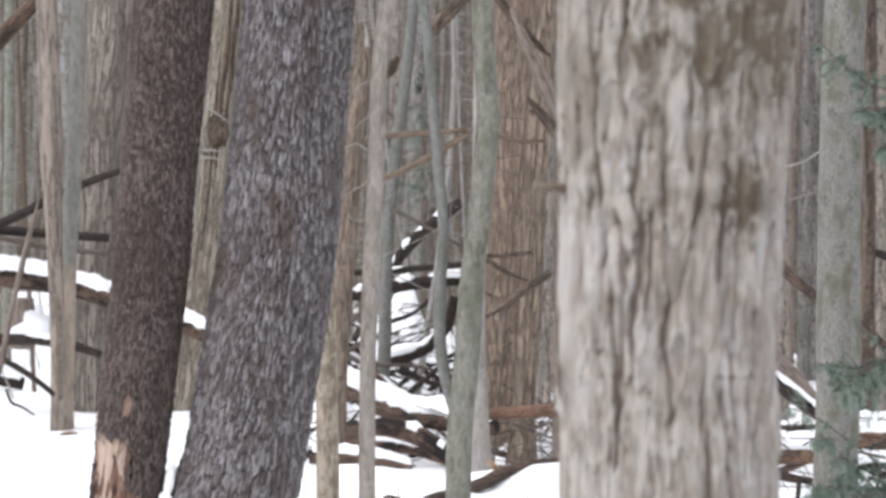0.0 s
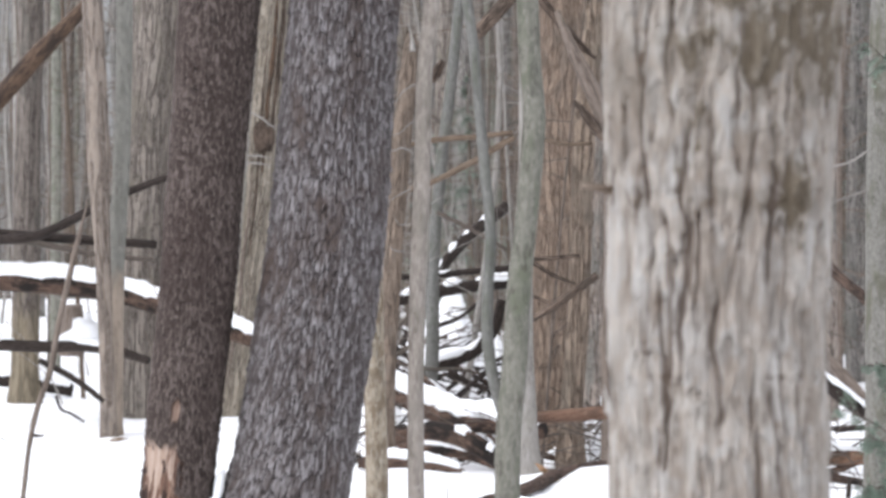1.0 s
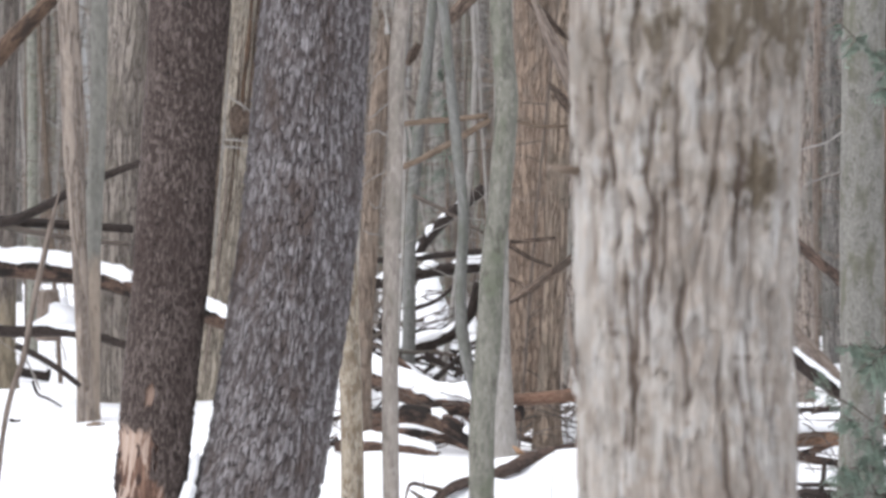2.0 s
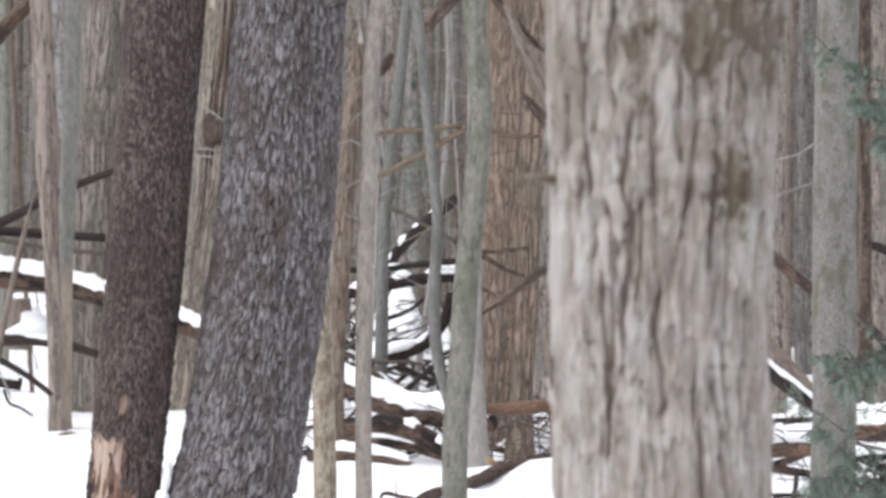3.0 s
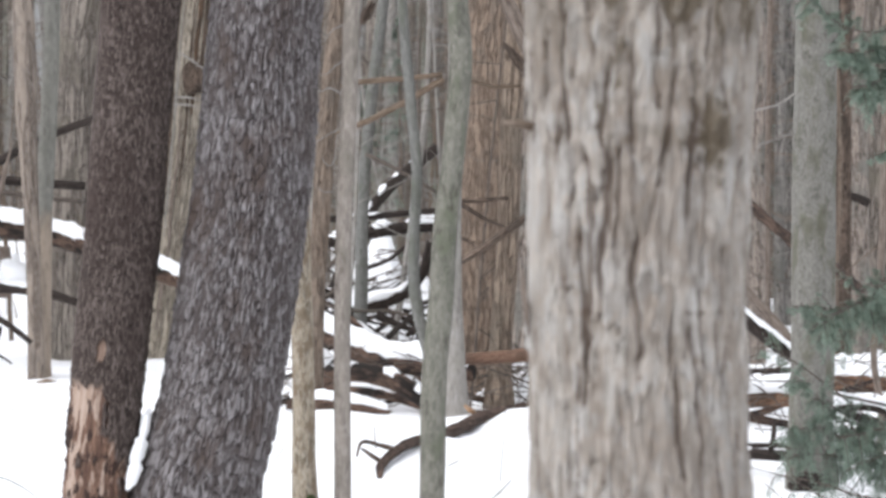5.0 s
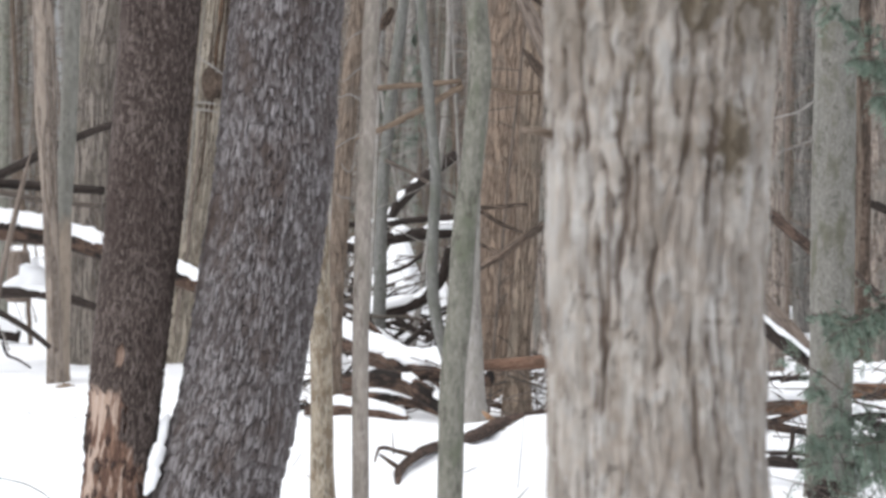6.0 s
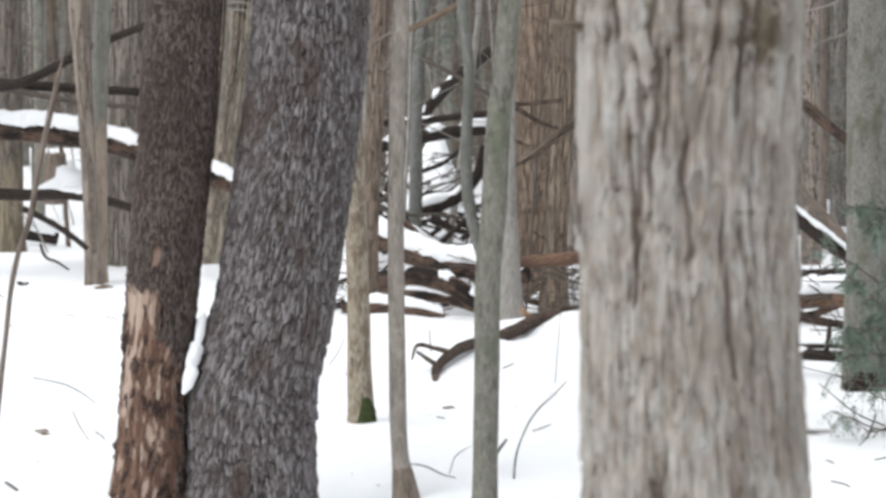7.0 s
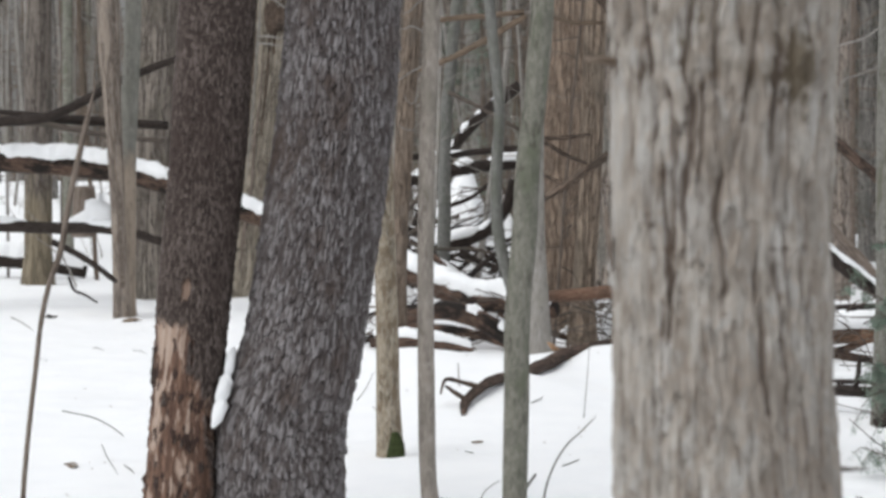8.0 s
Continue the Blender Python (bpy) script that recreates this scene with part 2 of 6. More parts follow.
BARK_FORK = plain_bark("dark_red_dead_bark", (0.022, 0.015, 0.012), (0.085, 0.056, 0.043), (0.17, 0.118, 0.092), (0.05, 0.037, 0.03), lines=16, patch_scale=9.0, bump=1.0, depth=0.02)
BARK_LIMB = plain_bark("peeling_brown_limb", (0.025, 0.018, 0.014), (0.07, 0.046, 0.033), (0.16, 0.105, 0.07), (0.035, 0.026, 0.021), across=26, along=2.5, patch_scale=7.0, patch_at=(0.5, 0.62))
BARK_ROT = plain_bark("ragged_dead_bark", (0.03, 0.021, 0.016), (0.112, 0.08, 0.061), (0.21, 0.162, 0.13), (0.075, 0.058, 0.046), lines=16, patch_scale=9.0, bump=1.0, depth=0.02)
TWIG = plain_bark("dark_twig", (0.05, 0.04, 0.035), (0.11, 0.09, 0.075), (0.18, 0.15, 0.13), (0.1, 0.09, 0.075), across=60, along=12)
TWIG_TAN = plain_bark("tan_branch", (0.1, 0.073, 0.054), (0.172, 0.13, 0.099), (0.25, 0.205, 0.168), (0.145, 0.12, 0.095), across=50, along=8)
TWIG_RUST = plain_bark("rusty_branch", (0.075, 0.053, 0.038), (0.165, 0.12, 0.086), (0.245, 0.19, 0.145), (0.135, 0.105, 0.08), across=50, along=8)
FAR_GREY = plain_bark("far_grey_bark", (0.075, 0.07, 0.064), (0.212, 0.197, 0.181), (0.31, 0.291, 0.271), (0.155, 0.15, 0.135), lines=9, patch_scale=4.0, patch_at=(0.45, 0.6), bump=0.8, depth=0.02, spots=1.3)
FAR_BROWN = plain_bark("far_brown_bark", (0.066, 0.05, 0.041), (0.198, 0.161, 0.134), (0.295, 0.26, 0.23), (0.145, 0.135, 0.118), lines=8, patch_scale=4.0, patch_at=(0.45, 0.6), bump=0.8, depth=0.02, spots=1.3)
MOSS = mottled("moss", (0.02, 0.032, 0.01), (0.06, 0.072, 0.026), 60)
FRESH_WOOD = mottled("broken_orange_wood", (0.26, 0.15, 0.085), (0.45, 0.3, 0.19), 40)
LEAF = mottled("dead_leaf", (0.14, 0.1, 0.07), (0.26, 0.19, 0.13), 30)
FAR_WOODS = far_wood_material()


# ---- shapes ----
def random_source(seed):
    return np.random.RandomState(seed)


def hashed(ix, iy, iz, seed):
    ix, iy, iz = (np.atleast_1d(i) for i in (ix, iy, iz))
    n = (ix.astype(np.int64) * 374761393 + iy.astype(np.int64) * 668265263 + iz.astype(np.int64) * 2147483647 + seed * 974711) & 0xFFFFFFFF
    n = ((n ^ (n >> 13)) * 1274126177) & 0xFFFFFFFF
    n = ((n ^ (n >> 16)) * 2246822519) & 0xFFFFFFFF
    return ((n ^ (n >> 15)) & 0xFFFFFF) / float(0xFFFFFF)


def grain3(x, y, z, seed=0):
    """Smooth noise from 0 to 1."""
    fx, fy, fz = np.floor(x), np.floor(y), np.floor(z)
    u, v, w = x - fx, y - fy, z - fz
    u, v, w = (s * s * (3 - 2 * s) for s in (u, v, w))
    out = 0
    for a in (0, 1):
        for b in (0, 1):
            for c in (0, 1):
                out = out + (u if a else 1 - u) * (v if b else 1 - v) * (w if c else 1 - w) * hashed(fx + a, fy + b, fz + c, seed)
    return out


def rough3(x, y, z, seed=0, octaves=3):
    return sum(grain3(x * 2**o, y * 2**o, z * 2**o, seed + o) / 2 ** (o + 1) for o in range(octaves)) / (1 - 0.5**octaves)


def cells(u, v, seed):
    """Cells of about one unit: the gap to the next cell's edge, a random number for the cell, and how far below and left of its middle a place lies."""
    fu, fv = np.floor(u), np.floor(v)
    first, second = np.full(u.shape, 9.0), np.full(u.shape, 9.0)
    who, drop, slide, zero = (np.zeros(u.shape) for _ in range(4))
    for a in (-1, 0, 1):
        for b in (-1, 0, 1):
            cu, cv = fu + a, fv + b
            px, py = cu + 0.1 + 0.8 * hashed(cu, cv, zero, seed), cv + hashed(cu, cv, zero, seed + 1)
            d = np.hypot(px - u, py - v)
            near = d < first
            second = np.where(near, first, np.minimum(second, d))
            who = np.where(near, hashed(cu, cv, zero, seed + 2), who)
            drop, slide = np.where(near, py - v, drop), np.where(near, px - u, slide)
            first = np.where(near, d, first)
    return second - first, who, drop, slide


def smooth_curve(points, steps):
    """Samples on a smooth curve through the points; a step counts the points passed."""
    p = np.array(points, float)
    h = np.maximum(np.linalg.norm(np.diff(p, axis=0), axis=1), 1e-6)[:, None]
    slope = np.diff(p, axis=0) / h
    m = np.vstack([slope[:1], (slope[:-1] * h[1:] + slope[1:] * h[:-1]) / (h[:-1] + h[1:]), slope[-1:]])
    k = np.clip(np.floor(steps).astype(int), 0, len(points) - 2)
    t, g = (steps - k)[:, None], h[k]
    return (2 * t**3 - 3 * t**2 + 1) * p[k] + (t**3 - 2 * t**2 + t) * g * m[k] + (3 * t**2 - 2 * t**3) * p[k + 1] + (t**3 - t**2) * g * m[k + 1]


def mesh_of(name, verts, faces, attributes=(), material=None, smooth=True):
    me = bpy.data.meshes.new(name)
    sizes = np.array([len(f) for f in faces]) if isinstance(faces, list) else np.full(len(faces), 4)
    corners = np.concatenate([np.asarray(f) for f in faces]) if isinstance(faces, list) else faces.ravel()
    me.vertices.add(len(verts)), me.loops.add(len(corners)), me.polygons.add(len(sizes))
    me.vertices.foreach_set("co", np.asarray(verts, np.float32).ravel())
    me.loops.foreach_set("vertex_index", corners.astype(np.int32))
    me.polygons.foreach_set("loop_start", np.r_[0, np.cumsum(sizes)[:-1]].astype(np.int32))
    me.update(calc_edges=True)
    for label, kind, values in attributes:
        at = me.attributes.new(label, kind, "POINT")
        at.data.foreach_set("vector" if kind == "FLOAT_VECTOR" else "value", np.asarray(values, np.float32).ravel())
    if smooth:
        me.polygons.foreach_set("use_smooth", np.ones(len(me.polygons), bool))
    if material:
        me.materials.append(material)
    return me


def tube(name, points, radii, material, segs=10, rows=None, relief=None, upright=False, wobble=0.0, seed=0, ends=True, raw=False, front=False):
    """A tapered round limb along a curve; front puts most of its facets on the side towards -y. relief(arc, along, angle, radius) gives the height of the bark and its attributes."""
    count = len(points)
    steps = np.linspace(0, count - 1, (count - 1) * 8 + 1) if rows is None else np.asarray(rows, float)
    line = smooth_curve(points, steps)
    rad = np.interp(steps, np.arange(count), radii)
    tang = np.gradient(line, axis=0)
    tang /= np.linalg.norm(tang, axis=1)[:, None]
    along = np.r_[0, np.cumsum(np.linalg.norm(np.diff(line, axis=0), axis=1))]
    if upright:
        n1 = np.tile([1.0, 0, 0], (len(line), 1))
    else:
        n1 = np.cross(tang, [0, 0, 1.0])
        weak = np.linalg.norm(n1, axis=1) < 0.15
        n1[weak] = np.cross(tang[weak], [0, 1.0, 0])
    n1 -= tang * (n1 * tang).sum(1)[:, None]
    n1 /= np.linalg.norm(n1, axis=1)[:, None]
    for i in range(1, len(n1)):
        if n1[i] @ n1[i - 1] < 0:
            n1[i] = -n1[i]
    n2 = np.cross(tang, n1)
    angle = np.linspace(0, 2 * np.pi, segs, endpoint=False)
    if front:
        few = segs // 6
        angle = np.r_[np.linspace(radians(-12), radians(-168), segs - few, endpoint=False)[::-1] + 2 * np.pi, np.linspace(radians(-12), radians(192), few, endpoint=False) + 2 * np.pi] % (2 * np.pi)
        angle = np.sort(angle)
    A, S = np.meshgrid(angle, along)
    R = rad[:, None] * np.ones_like(A)
    if wobble:
        R = R * (1 + wobble * (rough3(np.cos(A) * 1.2 + 7, np.sin(A) * 1.2 + 3, S / np.maximum(rad.max() * 5, 0.02), seed + 50) - 0.5) * 2)
    extra = {}
    if relief:
        lift, extra = relief(A * R, S, A, R)
        R = R + lift
    V = line[:, None] + np.cos(A)[..., None] * R[..., None] * n1[:, None] + np.sin(A)[..., None] * R[..., None] * n2[:, None]
    ring = rad[:, None]
    bark = np.stack([np.cos(A) * ring + seed * 0.37, np.sin(A) * ring, S], -1)
    m, k = V.shape[:2]
    i, j = np.meshgrid(np.arange(m - 1), np.arange(k), indexing="ij")
    q = np.stack([i * k + j, i * k + (j + 1) % k, (i + 1) * k + (j + 1) % k, (i + 1) * k + j], -1).reshape(-1, 4)
    if raw:
        return V.reshape(-1, 3), q, bark.reshape(-1, 3)
    faces = list(q) if ends else q
    if ends:
        faces.append(list(range(k))[::-1])
        faces.append([(m - 1) * k + n for n in range(k)])
    atts = [("bark", "FLOAT_VECTOR", bark.reshape(-1, 3))]
    atts += [(key, "FLOAT", np.broadcast_to(val, A.shape).ravel()) for key, val in extra.items()]
    return mesh_of(name, V.reshape(-1, 3), faces, atts, material)


def part(name, mesh, parent, label=""):
    ob = new(name, mesh)
    ob.parent = parent
    return tagged(ob, label=label)


def thing(name, base, label, category, group="", kind=""):
    ob = new(name)
    ob.empty_display_size = 0.2
    ob.location = base
    return tagged(ob, label=label, category=category, group=group, kind=kind)


def local(points, base):
    return [tuple(np.subtract(p, base)) for p in points]


def merged(meshes, name, material):
    """Several raw tubes as one mesh."""
    start = np.cumsum([0] + [len(v) for v, q, b in meshes])
    quads = np.vstack([q + n for (v, q, b), n in zip(meshes, start)])
    return mesh_of(name, np.vstack([v for v, q, b in meshes]), quads, [("bark", "FLOAT_VECTOR", np.vstack([b for v, q, b in meshes]))], material)


def bare_limbs(rng, axis, radii, low, count, reach, parent, material):
    """Leafless limbs that leave a trunk from the height low upwards."""
    tops = np.array(axis)
    for _ in range(count):
        z = rng.uniform(low, tops[-1][2] * 0.97)
        at = [np.interp(z, tops[:, 2], tops[:, k]) for k in range(2)] + [z]
        r = np.interp(z, tops[:, 2], radii) * rng.uniform(0.25, 0.5)
        a, rise, far = rng.uniform(0, 2 * np.pi), rng.uniform(0.3, 1.0), reach * rng.uniform(0.5, 1.0)
        out = np.array([np.cos(a), np.sin(a), rise])
        p = [np.array(at) + out * far * f + np.array([0, 0, 0.25 * far * f * f]) + rng.normal(0, 0.05 * far, 3) * (f > 0) for f in (0, 0.35, 0.7, 1.0)]
        part("limb", tube("limb", p, [r, r * 0.7, r * 0.45, 0.006], material, segs=6, rows=np.linspace(0, 3, 8)), parent)


def ground_height(x, y):
    x, y = np.asarray(x, float), np.asarray(y, float)
    fade = np.clip((90 - np.hypot(x, y)) / 60, 0, 1)
    h = (rough3(x * 0.35, y * 0.35, x * 0, 11, 4) - 0.5) * 0.16 + (rough3(x * 2.1, y * 2.1, x * 0, 17, 3) - 0.5) * 0.05 + (rough3(x * 7, y * 7, x * 0, 23, 2) - 0.5) * 0.016
    bank = 0.17 * np.exp(-(((x - 0.95) / 0.75) ** 2) - ((y - 16.7) / 0.6) ** 2) + 0.13 * np.exp(-(((x + 0.65) / 0.6) ** 2) - ((y - 17.1) / 0.5) ** 2)
    bank = bank + 0.085 * np.exp(-(((x + 0.05 - 0.25 * (y - 14.6)) / 0.4) ** 2) - ((y - 15.0) / 0.9) ** 2)
    # hollows melted round the two great trunks
    dip = -0.26 * np.exp(-(((x + 0.84) / 0.46) ** 4) - ((y - 10.0) / 0.7) ** 2)
    # a rise that lifts the floor of the wood on one side
    back = np.clip((y - 29) / 10, 0, 1)
    rise = 1.12 * back * back * (3 - 2 * back) / (1 + np.exp(np.clip((x + 4.5) / 0.35, -40, 40)))
    return h * fade + bank + dip + rise * fade


def snow_cap(points, radii, depth, seed, spans=None, step=0.02):
    """Snow that lies along the top of a log, uneven and broken."""
    count = len(points)
    long = np.linalg.norm(np.diff(np.array(points), axis=0), axis=1).sum()
    steps = np.linspace(0.02, count - 1.02, max(12, int(long / step)))
    line = smooth_curve(points, steps)
    rad = np.interp(steps, np.arange(count), radii)
    way = np.gradient(line, axis=0)
    side = np.cross(way, [0, 0, 1.0])
    side /= np.linalg.norm(side, axis=1)[:, None]
    s = np.linspace(0, long, len(steps))
    zero = s * 0
    amount = np.clip(1.3 * rough3(s * 2.2, zero + seed, zero, seed, 3) + 0.25, 0.25, 1.3)
    if spans is not None:
        keep = np.zeros(len(s))
        for a, b in spans:
            keep = np.maximum(keep, np.clip(np.minimum((steps / (count - 1) - a), (b - steps / (count - 1))) * 14, 0, 1))
        amount = amount * keep
    amount[0] = amount[-1] = 0.0
    amount = np.where(amount < 0.02, -0.6, amount)
    a = np.linspace(0, 2 * np.pi, 14, endpoint=False)
    A, D = np.meshgrid(a, depth * amount)
    Rr = rad[:, None]
    lump = 1 + 0.6 * (rough3(np.cos(A) * 1.5, np.sin(A) * 1.5, s[:, None] * 14 + A * 0, seed + 5, 2) - 0.5)
    wide = np.cos(A) * Rr * 0.95 * lump * np.clip(0.15 + 1.1 * amount[:, None], 0.1, 1.0)
    drape = 0.05 + 1.15 * np.clip(rough3(s[:, None] * 9 + A * 0, np.sign(np.cos(A)) + seed, A * 0, seed + 6, 3) - 0.2, 0, 1)
    tall = np.where(np.sin(A) > 0, np.sin(A) * (D + Rr * 0.35) * lump, np.sin(A) * Rr * drape)
    V = line[:, None] + wide[..., None] * side[:, None]
    V[..., 2] += Rr * 0.62 + tall
    m, k = A.shape
    i, j = np.meshgrid(np.arange(m - 1), np.arange(k), indexing="ij")
    q = np.stack([i * k + j, i * k + (j + 1) % k, (i + 1) * k + (j + 1) % k, (i + 1) * k + j], -1).reshape(-1, 4)
    faces = list(q) + [list(range(k))[::-1], [(m - 1) * k + n for n in range(k)]]
    return mesh_of("snow", V.reshape(-1, 3), faces, (), SNOW)


def log(name, points, radii, material, label, category, snow=0.0, spans=None, seed=0, group="", segs=14, wobble=0.12):
    base = points[0]
    ob = thing(name, base, label, category, group)
    p = local(points, base)
    part("wood", tube("wood", p, radii, material, segs=segs, wobble=wobble, seed=seed), ob)
    if snow:
        part("snow_cap", snow_cap(p, radii, snow, seed + 3, spans), ob, "uneven cap of white snow")
    return ob


# ---- ground ----
def build_ground():
    def spread(lo, hi, fine_lo, fine_hi, step):
        mid = np.arange(fine_lo, fine_hi, step)
        out = np.geomspace(step, hi - fine_hi, 26)
        back = np.geomspace(step, fine_lo - lo, 26)
        return np.r_[(fine_lo - back)[::-1], mid, mid[-1] + out]
    xs, ys = spread(-900, 900, -5, 5, 0.07), spread(-300, 2500, 8.5, 27, 0.08)
    X, Y = np.meshgrid(xs, ys)
    Z = ground_height(X, Y)
    m, k = X.shape
    i, j = np.meshgrid(np.arange(m - 1), np.arange(k - 1), indexing="ij")
    q = np.stack([i * k + j, i * k + j + 1, (i + 1) * k + j + 1, (i + 1) * k + j], -1).reshape(-1, 4)
    ob = new("ground", mesh_of("ground", np.stack([X, Y, Z], -1).reshape(-1, 3), q.tolist(), (), SNOW))
    tagged(ob, "uneven forest floor under fresh white snow", "snow", kind="structure")


build_ground()


def build_backdrop():
    a = np.linspace(radians(40), radians(140), 60)
    rows = np.array([-1.0, 8, 17, 26])
    V = [(150 * np.cos(t), 150 * np.sin(t), z + (0 if z < 20 else 3 * math.sin(9 * t) + 2 * math.sin(23 * t))) for z in rows for t in a]
    k = len(a)
    f = [(r * k + c + 1, r * k + c, (r + 1) * k + c, (r + 1) * k + c + 1) for r in range(len(rows) - 1) for c in range(k - 1)]
    tagged(new("backdrop", mesh_of("backdrop", V, f, (), FAR_WOODS)), "distant leafless grey woodland", "woodland", kind="structure")


build_backdrop()


# ---- the main trees ----
def rows_between(points, low, high, fine, coarse=0.25):
    """Rows along an upright trunk: fine between two heights, coarse elsewhere."""
    z = [p[2] for p in points]
    high = min(high, z[-1] - 0.02)
    heights = np.r_[np.arange(z[0], low, 0.06), np.arange(low, high, fine), np.arange(high, z[-1] - 0.01, coarse), z[-1]]
    return np.interp(heights, z, np.arange(len(z)))


def scaly_relief(width, height, deep, seed, bare=None, coarse_below=None):
    """Small upright scales, each loose at its lower edge, with dark gaps between them; below a height they are larger."""
    def relief(arc, along, angle, radius):
        girth = ((angle - np.pi / 2) % (2 * np.pi)) * radius.mean()
        none = girth * 0
        bend = rough3(girth * 5, along * 3, none, seed, 2) - 0.5
        zig = rough3(girth / (width * 0.7), along / (height * 0.3), none, seed + 39, 3) - 0.5
        zag = rough3(girth / (width * 0.8), along / (height * 0.45), none + 9, seed + 49, 3) - 0.5
        edge, who, drop, slide = cells(girth / width + bend * 3 + zig * 1.3, along / height + zag * 0.8 + bend, seed)
        if coarse_below:
            wide = cells(girth / (width * 1.8) + bend * 2 + zig * 0.9, along / (height * 0.95) + zag * 0.7 + bend, seed + 60)
            here = along + 0.5 * (rough3(girth * 9, along * 7, none, seed + 66, 3) - 0.5) < coarse_below
            edge, who, drop, slide = (np.where(here, w, f) for w, f in zip(wide, (edge, who, drop, slide)))
        streak = rough3(girth / (width * 0.42), along / (height * 0.5), none, seed + 9, 3)
        fleck = rough3(girth / (width * 0.2), along / (height * 0.14), none, seed + 19, 2)
        patchy = rough3(girth * 8, along * 4, none, seed + 13, 3)
        big = rough3(np.cos(angle) * 1.5, np.sin(angle) * 1.5, along * 1.3, seed + 3, 3) - 0.5
        gap = np.clip((edge - 0.02) / (0.16 + 0.22 * np.clip(who - 0.4, 0, 1)), 0, 1)
        crack = np.clip(gap + 0.9 * (fleck - 0.5) * (1 - gap) - 1.2 * np.clip(0.37 - streak, 0, 1), 0, 1)
        lift = deep * (crack - 0.7) + deep * 0.5 * (who - 0.5) + deep * 0.9 * drop * crack + deep * 0.5 * slide * crack + deep * 0.7 * (streak - 0.5) + 0.03 * big
        tone = np.clip(0.36 + 0.3 * (who - 0.5) + 1.9 * (streak - 0.5) + 0.7 * (fleck - 0.5) + 0.35 * slide + 0.2 * drop + 0.4 * (patchy - 0.5), 0, 1)
        extra = {"crack": crack, "tone": tone}
        if bare:
            mask, wood = bare(arc, along, angle, radius)
            lift = lift * (1 - mask) - 0.014 * mask * (0.3 + 1.4 * rough3(np.cos(angle) * 9, np.sin(angle) * 9, along * 14, seed + 8))
            extra["bare"], extra["wood"] = mask, wood
        return lift, extra
    return relief


def large_scaly_tree():
    axis = [(-0.946, 10.13, -0.388), (-0.912, 10.13, 0.075), (-0.897, 10.13, 0.421), (-0.806, 10.13, 0.742), (-0.761, 10.13, 0.993), (-0.703, 10.13, 1.335), (-0.658, 10.13, 1.677), (-0.621, 10.13, 2.13), (-0.575, 10.13, 2.718)]
    r = [0.33, 0.2680, 0.2630, 0.2410, 0.2399, 0.2410, 0.2360, 0.2250, 0.2158]
    x, y, z = axis[-1]
    axis += [(x + 0.12, y, 4.5), (x + 0.3, y + 0.1, 8.0), (x + 0.4, y + 0.1, 14.0)]
    r += [0.2, 0.16, 0.04]
    base = axis[0]
    tree = thing("tree", base, "large leaning tree with dark grey scaly bark", "tree")
    p = local(axis, base)
    low, high = 0.0 - base[2], 3.0 - base[2]
    part("trunk", tube("trunk", p, r, BARK_SCALY, segs=480, rows=rows_between(p, low, high, 0.0068), upright=True, front=True,
                       relief=scaly_relief(0.019, 0.074, 0.011, 21, coarse_below=1.0 - base[2]), seed=1), tree)
    bare_limbs(random_source(4), p, r, 4.5, 10, 2.2, tree, TWIG)


